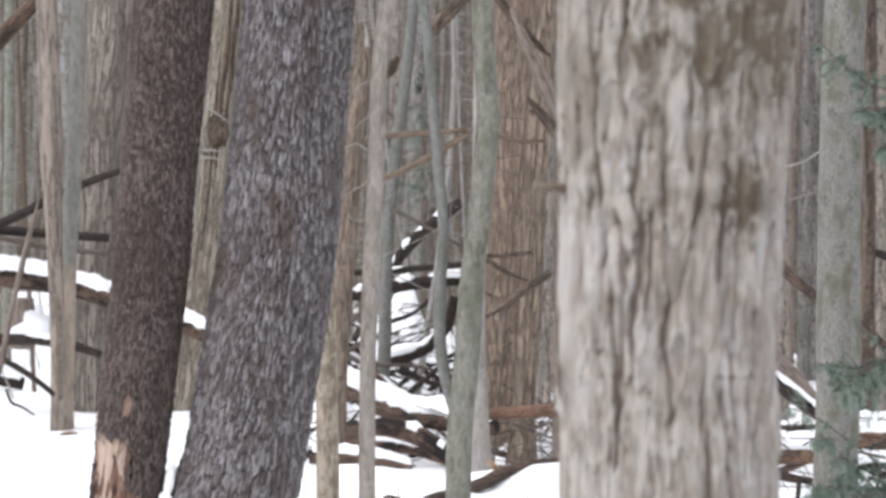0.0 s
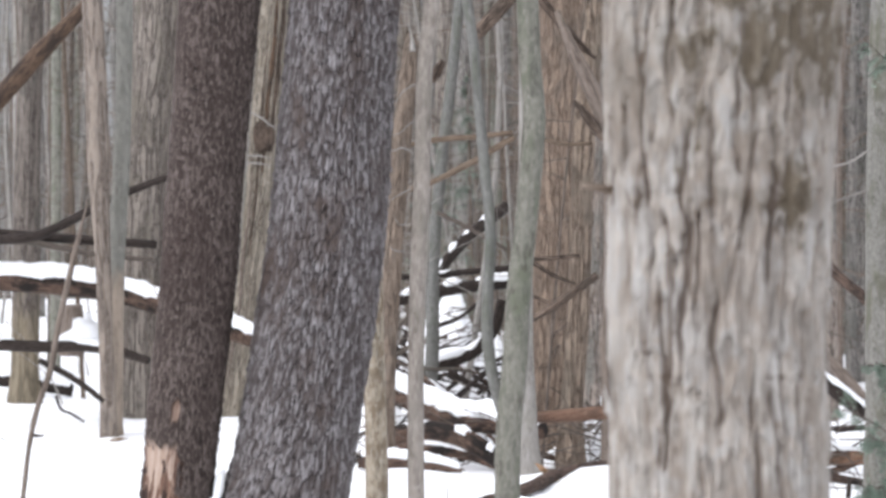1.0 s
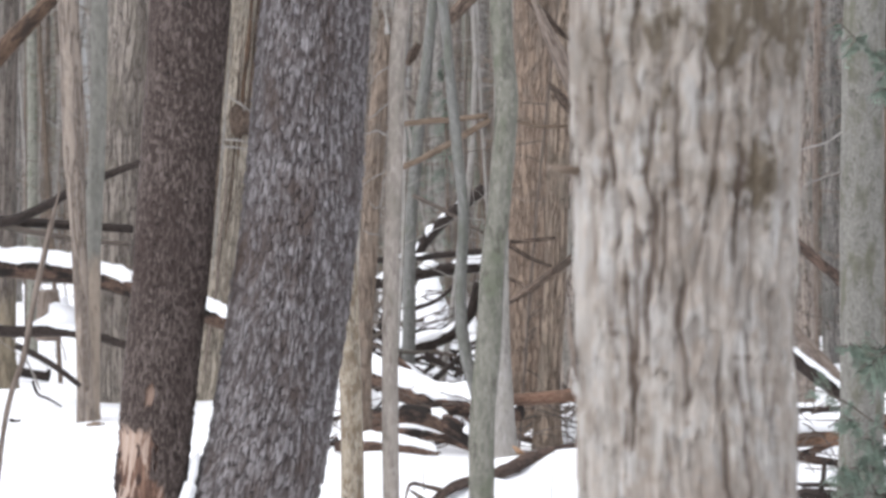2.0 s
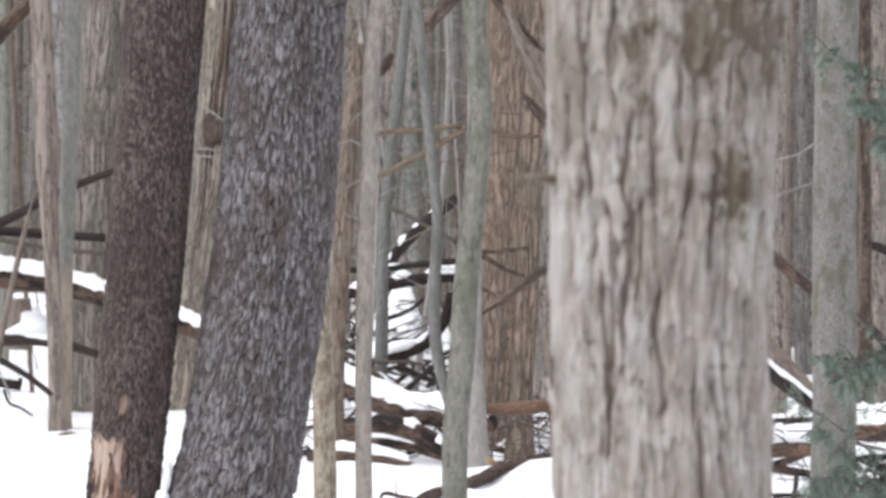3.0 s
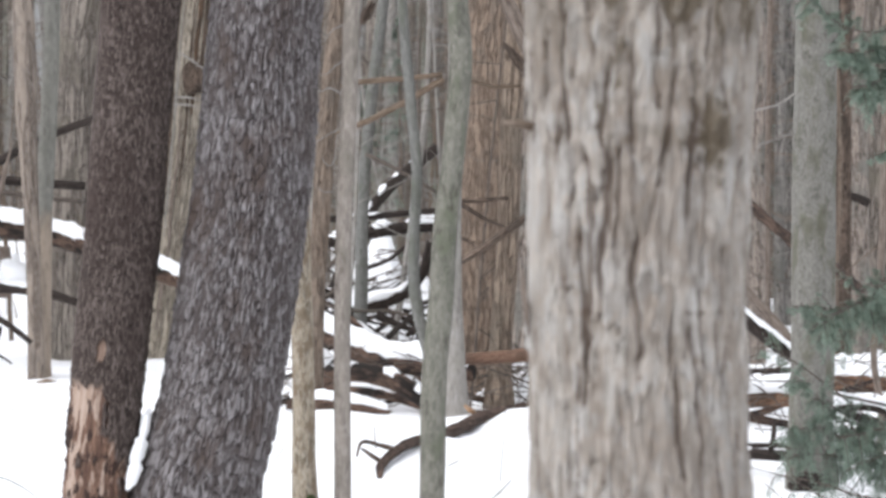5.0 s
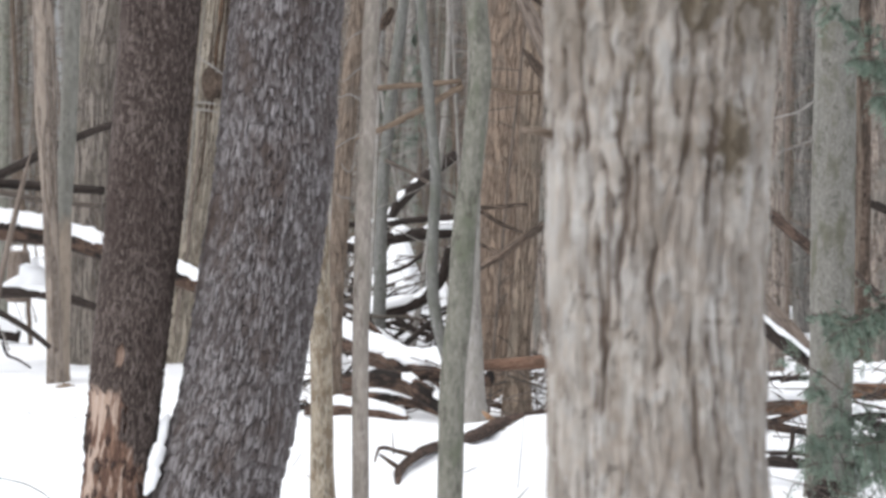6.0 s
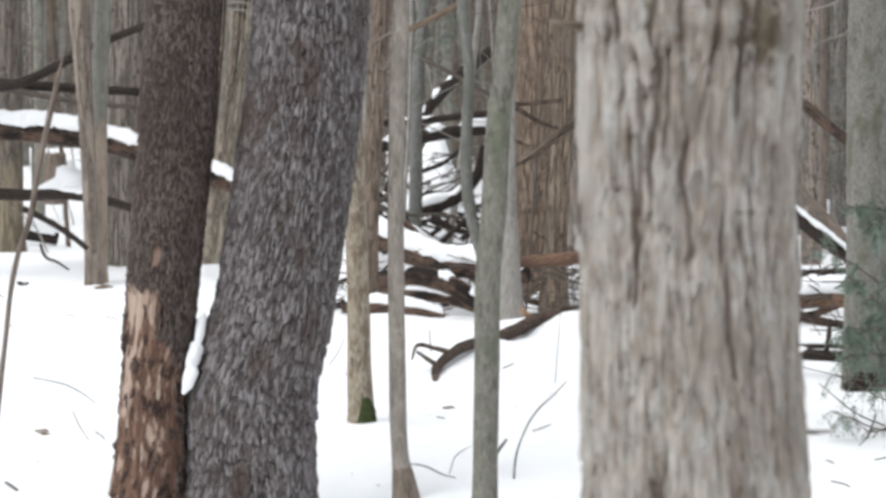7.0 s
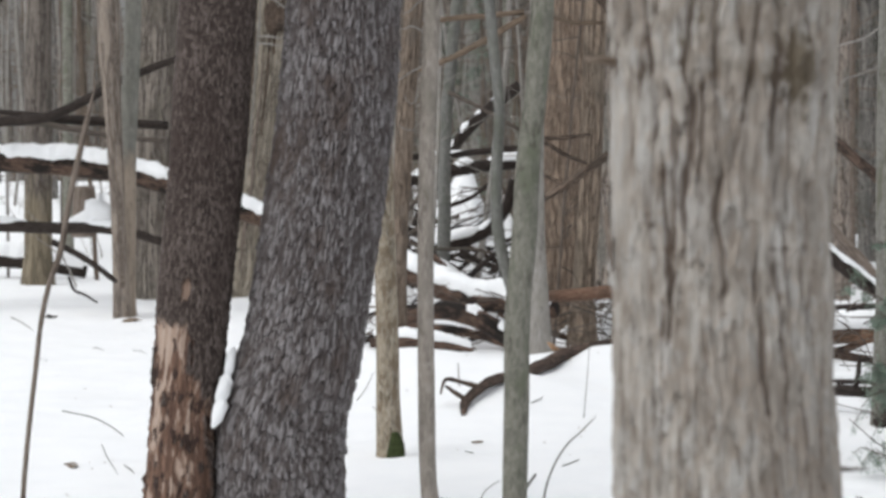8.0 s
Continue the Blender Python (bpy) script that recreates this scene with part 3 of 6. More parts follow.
def dead_scaly_tree():
    axis = [(-1.378, 10.05, -0.369), (-1.312, 10.05, 0.131), (-1.289, 10.05, 0.433), (-1.251, 10.05, 0.775), (-1.219, 10.05, 1.048), (-1.185, 10.05, 1.343), (-1.155, 10.05, 1.682), (-1.116, 10.05, 2.133), (-1.07, 10.05, 2.712)]
    r = [0.19, 0.1529, 0.1394, 0.1439, 0.1439, 0.1439, 0.1484, 0.1507, 0.1619]
    x, y, z = axis[-1]
    axis += [(x + 0.1, y, 4.4), (x + 0.2, y - 0.1, 7.5), (x + 0.25, y - 0.1, 11.0)]
    r += [0.14, 0.11, 0.03]
    base = axis[0]
    tree = thing("dead_tree", base, "dark brown dead tree, bark torn off near the foot", "tree")
    p = local(axis, base)
    top = (-1.282, 10.0, 0.87)[2] - base[2]

    def bare(arc, along, angle, radius):
        off = (angle - radians(232) + np.pi) % (2 * np.pi) - np.pi
        girth = angle * 0.145
        none = girth * 0
        ragged = rough3(girth / 0.05, along / 0.13, none + 2, 71, 4)
        fine = rough3(girth / 0.018, along / 0.05, none + 5, 77, 3)
        below = np.clip((top - along) * 12, 0, 1)
        low = np.clip((top - along - 0.22) / 0.25, 0, 1)
        reach = np.clip(1.7 - np.abs(off - 0.55 * low) / (0.72 + 0.75 * low), 0, 1)
        patch = np.clip((below * reach * 0.95 + 2.2 * (ragged - 0.5) + 0.8 * (fine - 0.5) - 0.42) * 7, 0, 1) * np.clip(below * reach * 2, 0, 1)
        # pale wood: a strip down the lit side, then a broader one low on the front
        upper = np.clip(1.5 - np.abs(off + 0.1) / 0.5, 0, 1) * np.clip(1.3 - low, 0, 1)
        lower = np.clip(1.4 - np.abs(off - 1.0) / 0.42, 0, 1) * np.clip(low * 1.6 - 0.5, 0, 1)
        wood = np.clip((np.maximum(upper, lower) * 0.7 + 3.4 * (ragged - 0.5) + 2.2 * (fine - 0.5) - 0.38) * 2.0, 0, 1)
        # a hole pecked above the torn patch
        hole_off = (angle - radians(262) + np.pi) % (2 * np.pi) - np.pi
        hole = np.exp(-((hole_off / 0.16) ** 2) - ((along - top - 0.12) / 0.045) ** 2) + 0.9 * (fine - 0.5)
        hole = np.clip((hole - 0.4) * 6, 0, 1)
        return np.maximum(patch, hole), np.maximum(wood, 0.4 * hole)

    part("trunk", tube("trunk", p, r, BARK_DEAD, segs=290, rows=rows_between(p, -base[2], 3.0 - base[2], 0.007), upright=True, front=True,
                       relief=scaly_relief(0.017, 0.036, 0.006, 33, bare), seed=2), tree)
    bare_limbs(random_source(5), p, r, 4.5, 6, 1.2, tree, TWIG)
    # snow lodged in the crotch between the two stems
    a = (-1.151, 9.93, 0.42)
    wedge = thing("snow_wedge", a, "lump of old snow lodged between two trunks", "snow")
    for c, rr, n in (([(-1.154, 9.92, 0.43), (-1.14, 9.93, 0.46), (-1.12, 9.94, 0.52), (-1.112, 9.95, 0.55)], [0.006, 0.022, 0.026, 0.008], 9),
                     ([(-1.13, 9.95, 0.5), (-1.114, 9.95, 0.56), (-1.1, 9.97, 0.62), (-1.095, 9.97, 0.64)], [0.008, 0.03, 0.024, 0.008], 19),
                     ([(-1.102, 9.97, 0.6), (-1.09, 9.99, 0.66), (-1.08, 10.01, 0.71), (-1.07, 10.02, 0.745)], [0.01, 0.024, 0.022, 0.005], 29)):
        part("snow", tube("snow", local(c, a), rr, SNOW, segs=22, rows=np.linspace(0, 3, 26), wobble=0.5, seed=n), wedge)


def furrowed_relief(seed, deep):
    """Long wandering furrows at three sizes that start and stop between flat flaky ridges."""
    def relief(arc, along, angle, radius):
        rng = random_source(seed)
        mean_r = radius[len(radius) // 2].mean()
        girth = ((angle - np.pi / 2) % (2 * np.pi)) * mean_r
        none, round_ = girth * 0, 2 * np.pi * mean_r
        g1, z1 = girth[0], along[:, 0]
        waver = rough3(girth / 0.012, along / 0.035, none, seed + 11, 3) - 0.5
        furrow = np.ones(girth.shape)
        for spacing, low, high, width, dark, shift in ((0.055, 0.16, 0.6, 0.0078, 1.0, 0.024), (0.034, 0.07, 0.28, 0.0056, 0.85, 0.018), (0.018, 0.04, 0.14, 0.0036, 0.5, 0.012)):
            count = int(round_ / spacing * 2.6 / ((low + high) / 2) * 0.72)
            for _ in range(count):
                c0, z0, long = rng.uniform(0, round_), rng.uniform(0.4, 3.0), rng.uniform(low, high)
                slope, wide, strong = rng.normal(0, 0.05), width * rng.uniform(0.6, 1.5), dark * rng.uniform(0.5, 1.05)
                rows = np.nonzero((z1 > z0) & (z1 < z0 + long))[0]
                if not len(rows):
                    continue
                z = z1[rows]
                way = c0 + slope * (z - z0) + shift * (rough3(z / 0.12 + c0 * 50, z * 0 + c0 * 90, z * 0, seed + 5, 3) - 0.5) * 1.6
                ends = np.clip(np.minimum(z - z0, z0 + long - z) / (0.2 * long), 0, 1)
                thick = wide * (0.35 + 0.65 * ends) * (0.5 + rough3(z / 0.03 + c0 * 70, z * 0, z * 0, seed + 6, 2))
                cols = np.nonzero((g1 > way.min() - 0.03) & (g1 < way.max() + 0.03))[0]
                if not len(cols):
                    continue
                part_of = np.ix_(rows, cols)
                off = (girth[part_of] - way[:, None] + 0.007 * waver[part_of]) / thick[:, None]
                furrow[part_of] = np.minimum(furrow[part_of], 1 - strong * ends[:, None] * np.exp(-off**2 * 0.9))
        streak = rough3(girth / 0.022, along / 0.16, none, seed + 31, 3)
        fibre = rough3(girth / 0.007, along / 0.06, none, seed + 41, 3)
        flake = rough3(girth / 0.03, along / 0.07, none, seed + 51, 3)
        mottle = rough3(girth / 0.012, along / 0.02, none, seed + 61, 3)
        nick = np.abs(rough3(girth / 0.05, along / 0.028, none, seed + 71, 2) - 0.5) + 0.7 * np.clip(0.62 - flake, 0, 1)
        edge, who, drop, slide = cells(girth / 0.034 + 1.1 * waver + 0.6 * (flake - 0.5), along / 0.13 + 0.5 * waver + 0.9 * (streak - 0.5), seed + 80)
        plate = np.clip(edge / 0.13, 0, 1)
        crack = np.clip(furrow * (0.6 + 0.4 * plate) - 0.32 * np.clip(1 - nick / 0.05, 0, 1) - 0.75 * np.clip(0.42 - streak, 0, 1) - 0.7 * np.clip(0.36 - fibre, 0, 1) - 0.5 * np.clip(0.4 - mottle, 0, 1), 0, 1)
        big = rough3(np.cos(angle) * 1.4, np.sin(angle) * 1.4, along * 2.2, seed + 6, 3) - 0.5
        lift = deep * (furrow - 0.8) + 0.004 * (plate - 0.7) + 0.004 * (who - 0.5) + 0.004 * drop + 0.010 * (streak - 0.5) + 0.004 * (fibre - 0.5) + 0.005 * (flake - 0.5) + 0.012 * big
        tone = np.clip(0.6 + 0.5 * (who - 0.5) + 1.0 * (streak - 0.5) + 1.1 * (fibre - 0.5) + 0.9 * (flake - 0.5) + 1.0 * (mottle - 0.5), 0, 1)
        return lift, {"crack": crack, "tone": tone}
    return relief


def near_pale_tree():
    axis = [(0.415, 4.47, -0.063), (0.411, 4.47, 0.808), (0.409, 4.47, 0.928), (0.403, 4.47, 1.113), (0.399, 4.47, 1.314), (0.401, 4.47, 1.565), (0.409, 4.47, 1.815), (0.42, 4.47, 2.088)]
    r = [0.3, 0.2051, 0.1995, 0.193, 0.191, 0.193, 0.1995, 0.211]
    x, y, z = axis[-1]
    axis += [(x + 0.02, y, 3.5), (x + 0.1, y, 7.0), (x + 0.1, y, 13.0)]
    r += [0.18, 0.15, 0.04]
    base = axis[0]
    tree = thing("tree", base, "pale grey tree with long flaky furrowed bark", "tree")
    p = local(axis, base)
    knot_z = (0.502, 4.3, 1.691)[2] - base[2]
    plain = furrowed_relief(57, 0.012)

    def relief(arc, along, angle, radius):
        lift, extra = plain(arc, along, angle, radius)
        girth, up = angle * 0.2, along - knot_z
        none = girth * 0
        # the smooth plate on the lit side
        off = (angle - radians(193) + np.pi) % (2 * np.pi) - np.pi
        plate = np.clip(1.35 - np.abs(off) / 0.3, 0, 1) * np.clip(-up * 14 + 0.1, 0, 1) * np.clip((up + 0.36) * 9, 0, 1)
        extra["crack"] = np.maximum(extra["crack"], 0.92 * plate)
        extra["tone"] = np.maximum(extra["tone"], 0.85 * plate)
        lift = lift * (1 - 0.8 * plate)
        # an old branch scar: a band of buckled bark round the trunk and a dark ragged pit
        fine = rough3(girth / 0.012, along / 0.014, none, 5, 3)
        coarse = rough3(girth / 0.045, along / 0.03, none, 15, 3)
        wave = 0.03 * (coarse - 0.5)
        band = np.exp(-(((up + wave) / 0.017) ** 2)) * np.clip(coarse * 2.4 - 0.55, 0, 1)
        off = (angle - radians(301) + np.pi) % (2 * np.pi) - np.pi
        dx = off * radius
        away = np.hypot(dx, up * 0.8)
        ray = rough3(np.arctan2(up, dx) * 3.2, away / 0.05, none, 6, 3)
        pit = np.clip(1.25 - away / (0.02 + 0.075 * np.clip(ray - 0.22, 0, 1)), 0, 1) * (0.45 + fine)
        left = np.exp(-((((angle - radians(212)) * radius) / 0.012) ** 2) - ((up + 0.0) / 0.018) ** 2)
        seam = np.exp(-(((up + 0.31 + 0.2 * wave) / 0.004) ** 2)) * np.clip(coarse * 3 - 1, 0, 1)
        seam = seam + np.exp(-(((up + 0.165 + 0.2 * wave) / 0.003) ** 2)) * np.exp(-(((angle - radians(203)) / 0.2) ** 2))
        # the ridge where a limb once left the trunk, high on the sunless side
        ridge_at = radians(346) - 1.5 * np.clip(up - 0.26, 0, 1) ** 1.2 + 0.08 * (coarse - 0.5)
        ridge = np.exp(-(((angle - ridge_at) * radius / 0.008) ** 2)) * np.clip((up - 0.22) * 14, 0, 1)
        extra["crack"] = np.clip(extra["crack"] - 0.2 * band * (0.4 + fine) - 0.8 * pit - 0.25 * left - 0.25 * seam - 0.8 * ridge, 0, 1)
        # a broad mottled brown stain, and dark bark round the scar
        rag = rough3(girth / 0.07 + along * 6, along / 0.09 - girth * 7, none, 81, 4)
        cloud = rough3(girth / 0.03 + along * 9, along / 0.045 - girth * 8, none, 85, 4)
        soil = (angle - radians(294) + np.pi) % (2 * np.pi) - np.pi
        edge_up = up + 0.3 * (cloud - 0.5) + 0.3 * (rag - 0.5) + 0.12 * (fine - 0.5) + 0.05 * np.sin(angle * 9)
        high = np.clip(1.6 - np.abs(soil) / 0.75, 0, 1) * np.clip((edge_up - 0.12) * 6, 0, 1)
        high = np.maximum(high, np.clip((edge_up - 0.35) * 10, 0, 1))
        around = 0.95 * np.exp(-((away / 0.055) ** 2)) + 0.5 * np.clip(1 - np.abs(dx - 0.03) / 0.03, 0, 1) * np.clip(1 - np.abs(up + 0.02) / 0.18, 0, 1)
        area = np.maximum(np.maximum(high, around), 0.35 * band)
        speck = 0.4 * (cloud - 0.5) + 0.25 * (fine - 0.5) + 0.35 * (rag - 0.5) + 0.15 * (coarse - 0.5)
        # weak overall darkening of the bark above the scar, kept in the stain mask
        dull = 0.38 * np.clip((up - 0.02) * 5, 0, 1) * np.clip(0.5 + 2 * (rag - 0.35), 0, 1)
        extra["stain"] = np.maximum(np.clip((0.64 + 5.2 * speck + 0.8 * (area - 0.8)) * np.clip(area * 2, 0, 1), 0, 0.92), dull)
        return lift - 0.004 * band - 0.014 * pit - 0.008 * ridge + 0.014 * np.exp(-((away / 0.06) ** 2)), extra

    part("trunk", tube("trunk", p, r, BARK_PALE, segs=430, rows=rows_between(p, 0.75 - base[2], 2.3 - base[2], 0.0045), upright=True, front=True, relief=relief, seed=3), tree)
    bare_limbs(random_source(6), p, r, 4.5, 8, 2.0, tree, TWIG)
    stub = [(0.218, 4.45, 1.705), (0.185, 4.43, 1.711), (0.16, 4.42, 1.713)]
    part("broken_twig", tube("broken_twig", local(stub, base), [0.009, 0.006, 0.004], TWIG_TAN, segs=8, wobble=0.2), tree, "short pale broken twig")
    stub = [(0.589, 4.47, 0.982), (0.623, 4.47, 0.978), (0.658, 4.47, 0.98)]
    part("broken_twig", tube("broken_twig", local(stub, base), [0.005, 0.004, 0.002], TWIG, segs=8, wobble=0.2), tree)
    flap = [(0.196, 4.47, 1.453), (0.197, 4.45, 1.42), (0.202, 4.43, 1.381), (0.206, 4.43, 1.336)]
    part("bark_flap", tube("bark_flap", local(flap, base), [0.002, 0.0045, 0.005, 0.002], BARK_BROWN, segs=8, wobble=0.3, seed=4), tree, "loose brown strip of bark")


large_scaly_tree()
dead_scaly_tree()
near_pale_tree()


def simple_tree(name, axis, radii, material, label, seed=0, height=12.0, lean=(0, 0), segs=28, wobble=0.06, limbs=6, limb_from=4.5, reach=1.5, category="tree", group="", limb_mat=None):
    """A trunk through the given places, carried on to the height, with bare limbs above."""
    x, y, z = axis[-1]
    axis = list(axis) + [(x + lean[0] * 0.5, y + lean[1] * 0.5, z + (height - z) * 0.5), (x + lean[0], y + lean[1], height)]
    radii = list(radii) + [radii[-1] * 0.6, 0.012]
    foot = float(np.ravel(ground_height(axis[0][0], axis[0][1]))[0]) - 0.08
    if axis[0][2] > foot + 0.05:
        axis, radii = [(axis[0][0], axis[0][1], foot)] + axis, [radii[0] * 1.08] + radii
    base = axis[0]
    tree = thing(name, base, label, category, group)
    p = local(axis, base)
    trunk = part("trunk", tube("trunk", p, radii, material, segs=segs, rows=rows_between(p, 0.05, 5.5 - base[2], 0.04), upright=True, wobble=wobble, seed=seed), tree)
    if limbs:
        bare_limbs(random_source(seed + 100), p, radii, limb_from, limbs, reach, tree, limb_mat or material)
    return tree, base, trunk


# ---- the trees round them ----
tree, base, trunk = simple_tree("sapling", [(-0.546, 12.1, -0.019), (-0.55, 12.1, 0.053), (-0.558, 12.1, 0.328), (-0.557, 12.1, 0.602), (-0.563, 12.1, 1.012), (-0.568, 12.1, 1.421), (-0.574, 12.1, 1.829), (-0.577, 12.1, 2.235)],
            [0.088, 0.0675, 0.0567, 0.0540, 0.0540, 0.0513, 0.0486, 0.0459], BARK_YELLOW,
            "slim tree with patchy yellow-brown bark and mossy foot", 11, 9.0, (0.1, 0.2), wobble=0.12)
moss = [(-0.521, 12.04, -0.005), (-0.517, 12.03, 0.067), (-0.525, 12.05, 0.152)]
for pts in ([(-0.348, 12.05, 2.24), (-0.387, 12.0, 2.21), (-0.437, 11.95, 2.165), (-0.461, 11.95, 2.16)], [(-0.36, 12.05, 2.077), (-0.415, 12.0, 2.103), (-0.467, 11.95, 2.09), (-0.488, 11.95, 2.112)], [(-0.375, 12.05, 1.909), (-0.428, 12.0, 1.881), (-0.483, 11.95, 1.843)],
            [(-0.392, 12.05, 1.774), (-0.413, 12.0, 1.735), (-0.438, 11.95, 1.746), (-0.454, 11.95, 1.773)], [(-0.41, 12.05, 1.608), (-0.451, 12.0, 1.611), (-0.482, 11.95, 1.633)], [(-0.352, 12.05, 2.408), (-0.402, 12.0, 2.378), (-0.444, 11.95, 2.316)]):
    part("twig", tube("twig", local(pts, base), np.linspace(0.0045, 0.002, len(pts)), BARK_SAPLING, segs=6, wobble=0.2), tree, "thin pale curling twig")
part("moss", tube("moss", local(moss, base), [0.052, 0.05, 0.02], MOSS, segs=14, wobble=0.5, seed=3), tree, "tuft of dark green moss")

tree, base, trunk = simple_tree("sapling", [(-0.282, 10.02, -0.02), (-0.284, 10.02, 0.019), (-0.297, 10.02, 0.174), (-0.302, 10.02, 0.63), (-0.302, 10.02, 1.083), (-0.288, 10.02, 1.534), (-0.266, 10.02, 1.982), (-0.254, 10.02, 2.338), (-0.222, 10.02, 2.609)],
            [0.05, 0.0427, 0.0337, 0.0337, 0.0326, 0.0326, 0.0326, 0.0315, 0.0315], BARK_GREY,
            "thin bent sapling with smooth pale grey bark", 12, 8.0, (0.2, 0.3), segs=20, limbs=5, reach=1.0)
part("foot", tube("foot", local([(-0.28, 10.02, -0.021), (-0.285, 10.02, 0.044), (-0.289, 10.02, 0.094), (-0.291, 10.02, 0.121)], base), [0.058, 0.05, 0.041, 0.033], BARK_BROWN, segs=18, wobble=0.25, seed=8, upright=True), tree, "rough brown foot of the trunk")

tree, base, trunk = simple_tree("sapling", [(0.032, 9.2, -0.213), (0.043, 9.2, 0.244), (0.054, 9.2, 0.624), (0.061, 9.2, 0.915), (0.089, 9.2, 1.205), (0.104, 9.2, 1.453), (0.133, 9.2, 1.721), (0.156, 9.2, 1.968), (0.164, 9.2, 2.073), (0.151, 9.2, 2.3), (0.142, 9.2, 2.611)],
            [0.055, 0.0455, 0.0455, 0.0455, 0.0476, 0.0455, 0.0435, 0.0435, 0.0435, 0.0414, 0.0414], BARK_GREEN,
            "crooked sapling with smooth green-grey bark, forked low", 13, 8.0, (-0.1, 0.2), segs=24, wobble=0.08, limbs=5, reach=1.0)
limb = [(0.045, 9.22, 0.997), (0.015, 9.24, 1.1), (-0.01, 9.25, 1.246), (-0.01, 9.25, 1.454), (0.002, 9.25, 1.661), (-0.018, 9.25, 1.91), (-0.042, 9.25, 2.201), (-0.06, 9.25, 2.41), (-0.097, 9.25, 2.618)]
x, y, z = limb[-1]
limb.append((x - 0.25, y, z + 1.8))
part("second_stem", tube("second_stem", local(limb, base), [0.0207, 0.0217, 0.0228, 0.0217, 0.0207, 0.0197, 0.0186, 0.0186, 0.0186, 0.005], BARK_STEM, segs=16, upright=True, wobble=0.08, seed=5), tree, "slim grey stem forking from the trunk")

simple_tree("sapling", [(-0.477, 19.6, 0.168), (-0.469, 19.6, 0.469), (-0.455, 19.6, 0.875), (-0.44, 19.6, 1.536), (-0.374, 19.6, 2.282), (-0.27, 19.6, 3.099), (-0.2, 19.6, 3.761)],
            [0.07, 0.0529, 0.0520, 0.0480, 0.0450, 0.0430, 0.0420], BARK_STEM, "slim grey-green tree standing in the brush pile", 14, 11.0, (0.4, 0))

simple_tree("tree", [(0.461, 19.6, -0.107), (0.474, 19.6, 0.335), (0.492, 19.6, 1.305), (0.527, 19.6, 2.183), (0.54, 19.6, 2.621), (0.607, 19.6, 3.315), (0.609, 19.6, 3.756)],
            [0.26, 0.2116, 0.2204, 0.2204, 0.2204, 0.2204, 0.2204], BARK_STRINGY,
            "thick tree with stringy orange-brown bark", 15, 15.0, (0.3, 0), segs=60, wobble=0.05)
simple_tree("tree", [(0.59, 18.9, 0.011), (0.602, 18.9, 0.378), (0.656, 18.9, 1.101), (0.693, 18.9, 1.948), (0.72, 18.9, 2.581), (0.797, 18.9, 3.253), (0.816, 18.9, 3.678)],
            [0.12, 0.0893, 0.0850, 0.0850, 0.0850, 0.0850, 0.0850], BARK_OCHRE,
            "straight tree with furrowed grey-brown bark", 16, 13.0, (0.3, 0), segs=36)
simple_tree("sapling", [(0.868, 18.5, 0.0), (0.874, 18.5, 0.8), (0.885, 18.5, 1.7), (0.905, 18.5, 2.8)],
            [0.07, 0.055, 0.05, 0.05], BARK_BROWN, "slim brown tree standing behind fallen branches", 43, 10.0)
simple_tree("sapling", [(0.247, 17.2, 0.015), (0.246, 17.2, 0.334), (0.24, 17.2, 0.877), (0.245, 17.2, 1.727), (0.253, 17.2, 2.496)],
            [0.11, 0.074, 0.0503, 0.0464, 0.0464], BARK_SAPLING, "slim grey tree standing beside a fallen branch", 17, 9.0)

simple_tree("tree", [(-3.375, 22.3, -0.029), (-3.373, 22.3, 0.102), (-3.356, 22.3, 0.809), (-3.327, 22.3, 1.563), (-3.279, 22.3, 2.315), (-3.255, 22.3, 2.815), (-3.236, 22.3, 3.573), (-3.24, 22.3, 4.077)],
            [0.11, 0.0953, 0.0903, 0.0802, 0.0752, 0.0727, 0.0727, 0.0727], BARK_TWO,
            "slim tree with smooth grey-green bark and tan foot", 18, 12.0, (0.2, 0), segs=28)
simple_tree("tree", [(-3.359, 22.0, 0.023), (-3.372, 22.0, 0.72), (-3.397, 22.0, 1.565), (-3.428, 22.0, 2.307), (-3.44, 22.0, 2.801), (-3.457, 22.0, 3.449), (-3.486, 22.0, 4.045)],
            [0.08, 0.0643, 0.0693, 0.0940, 0.0990, 0.0940, 0.0940], BARK_PINK, "split pinkish-tan trunk leaning against another", 19, 12.0, (-0.5, 0))
simple_tree("tree", [(-3.429, 24.5, 0.009), (-3.421, 24.5, 0.453), (-3.386, 24.5, 1.558), (-3.335, 24.5, 2.933), (-3.227, 24.5, 3.766), (-3.215, 24.5, 4.32)],
            [0.24, 0.2204, 0.2204, 0.2259, 0.2314, 0.2314], BARK_TAN, "broad tree with furrowed tan bark", 20, 14.0, (0.3, 0), segs=50)
tree, base, trunk = simple_tree("tree", [(-2.596, 24.6, -0.034), (-2.571, 24.6, 0.161), (-2.436, 24.6, 0.993), (-2.308, 24.6, 2.098), (-2.252, 24.6, 2.924), (-2.151, 24.6, 3.769), (-2.116, 24.6, 4.324)],
            [0.2, 0.1881, 0.1881, 0.1881, 0.1881, 0.1881, 0.1881], BARK_CREAM, "leaning tree with long tan bark ridges and a hollow", 22, 13.0, (0.4, 0), segs=44)
hollow = [(-2.183, 24.47, 2.916), (-2.192, 24.45, 2.86), (-2.199, 24.45, 2.761), (-2.212, 24.46, 2.641), (-2.214, 24.48, 2.608)]
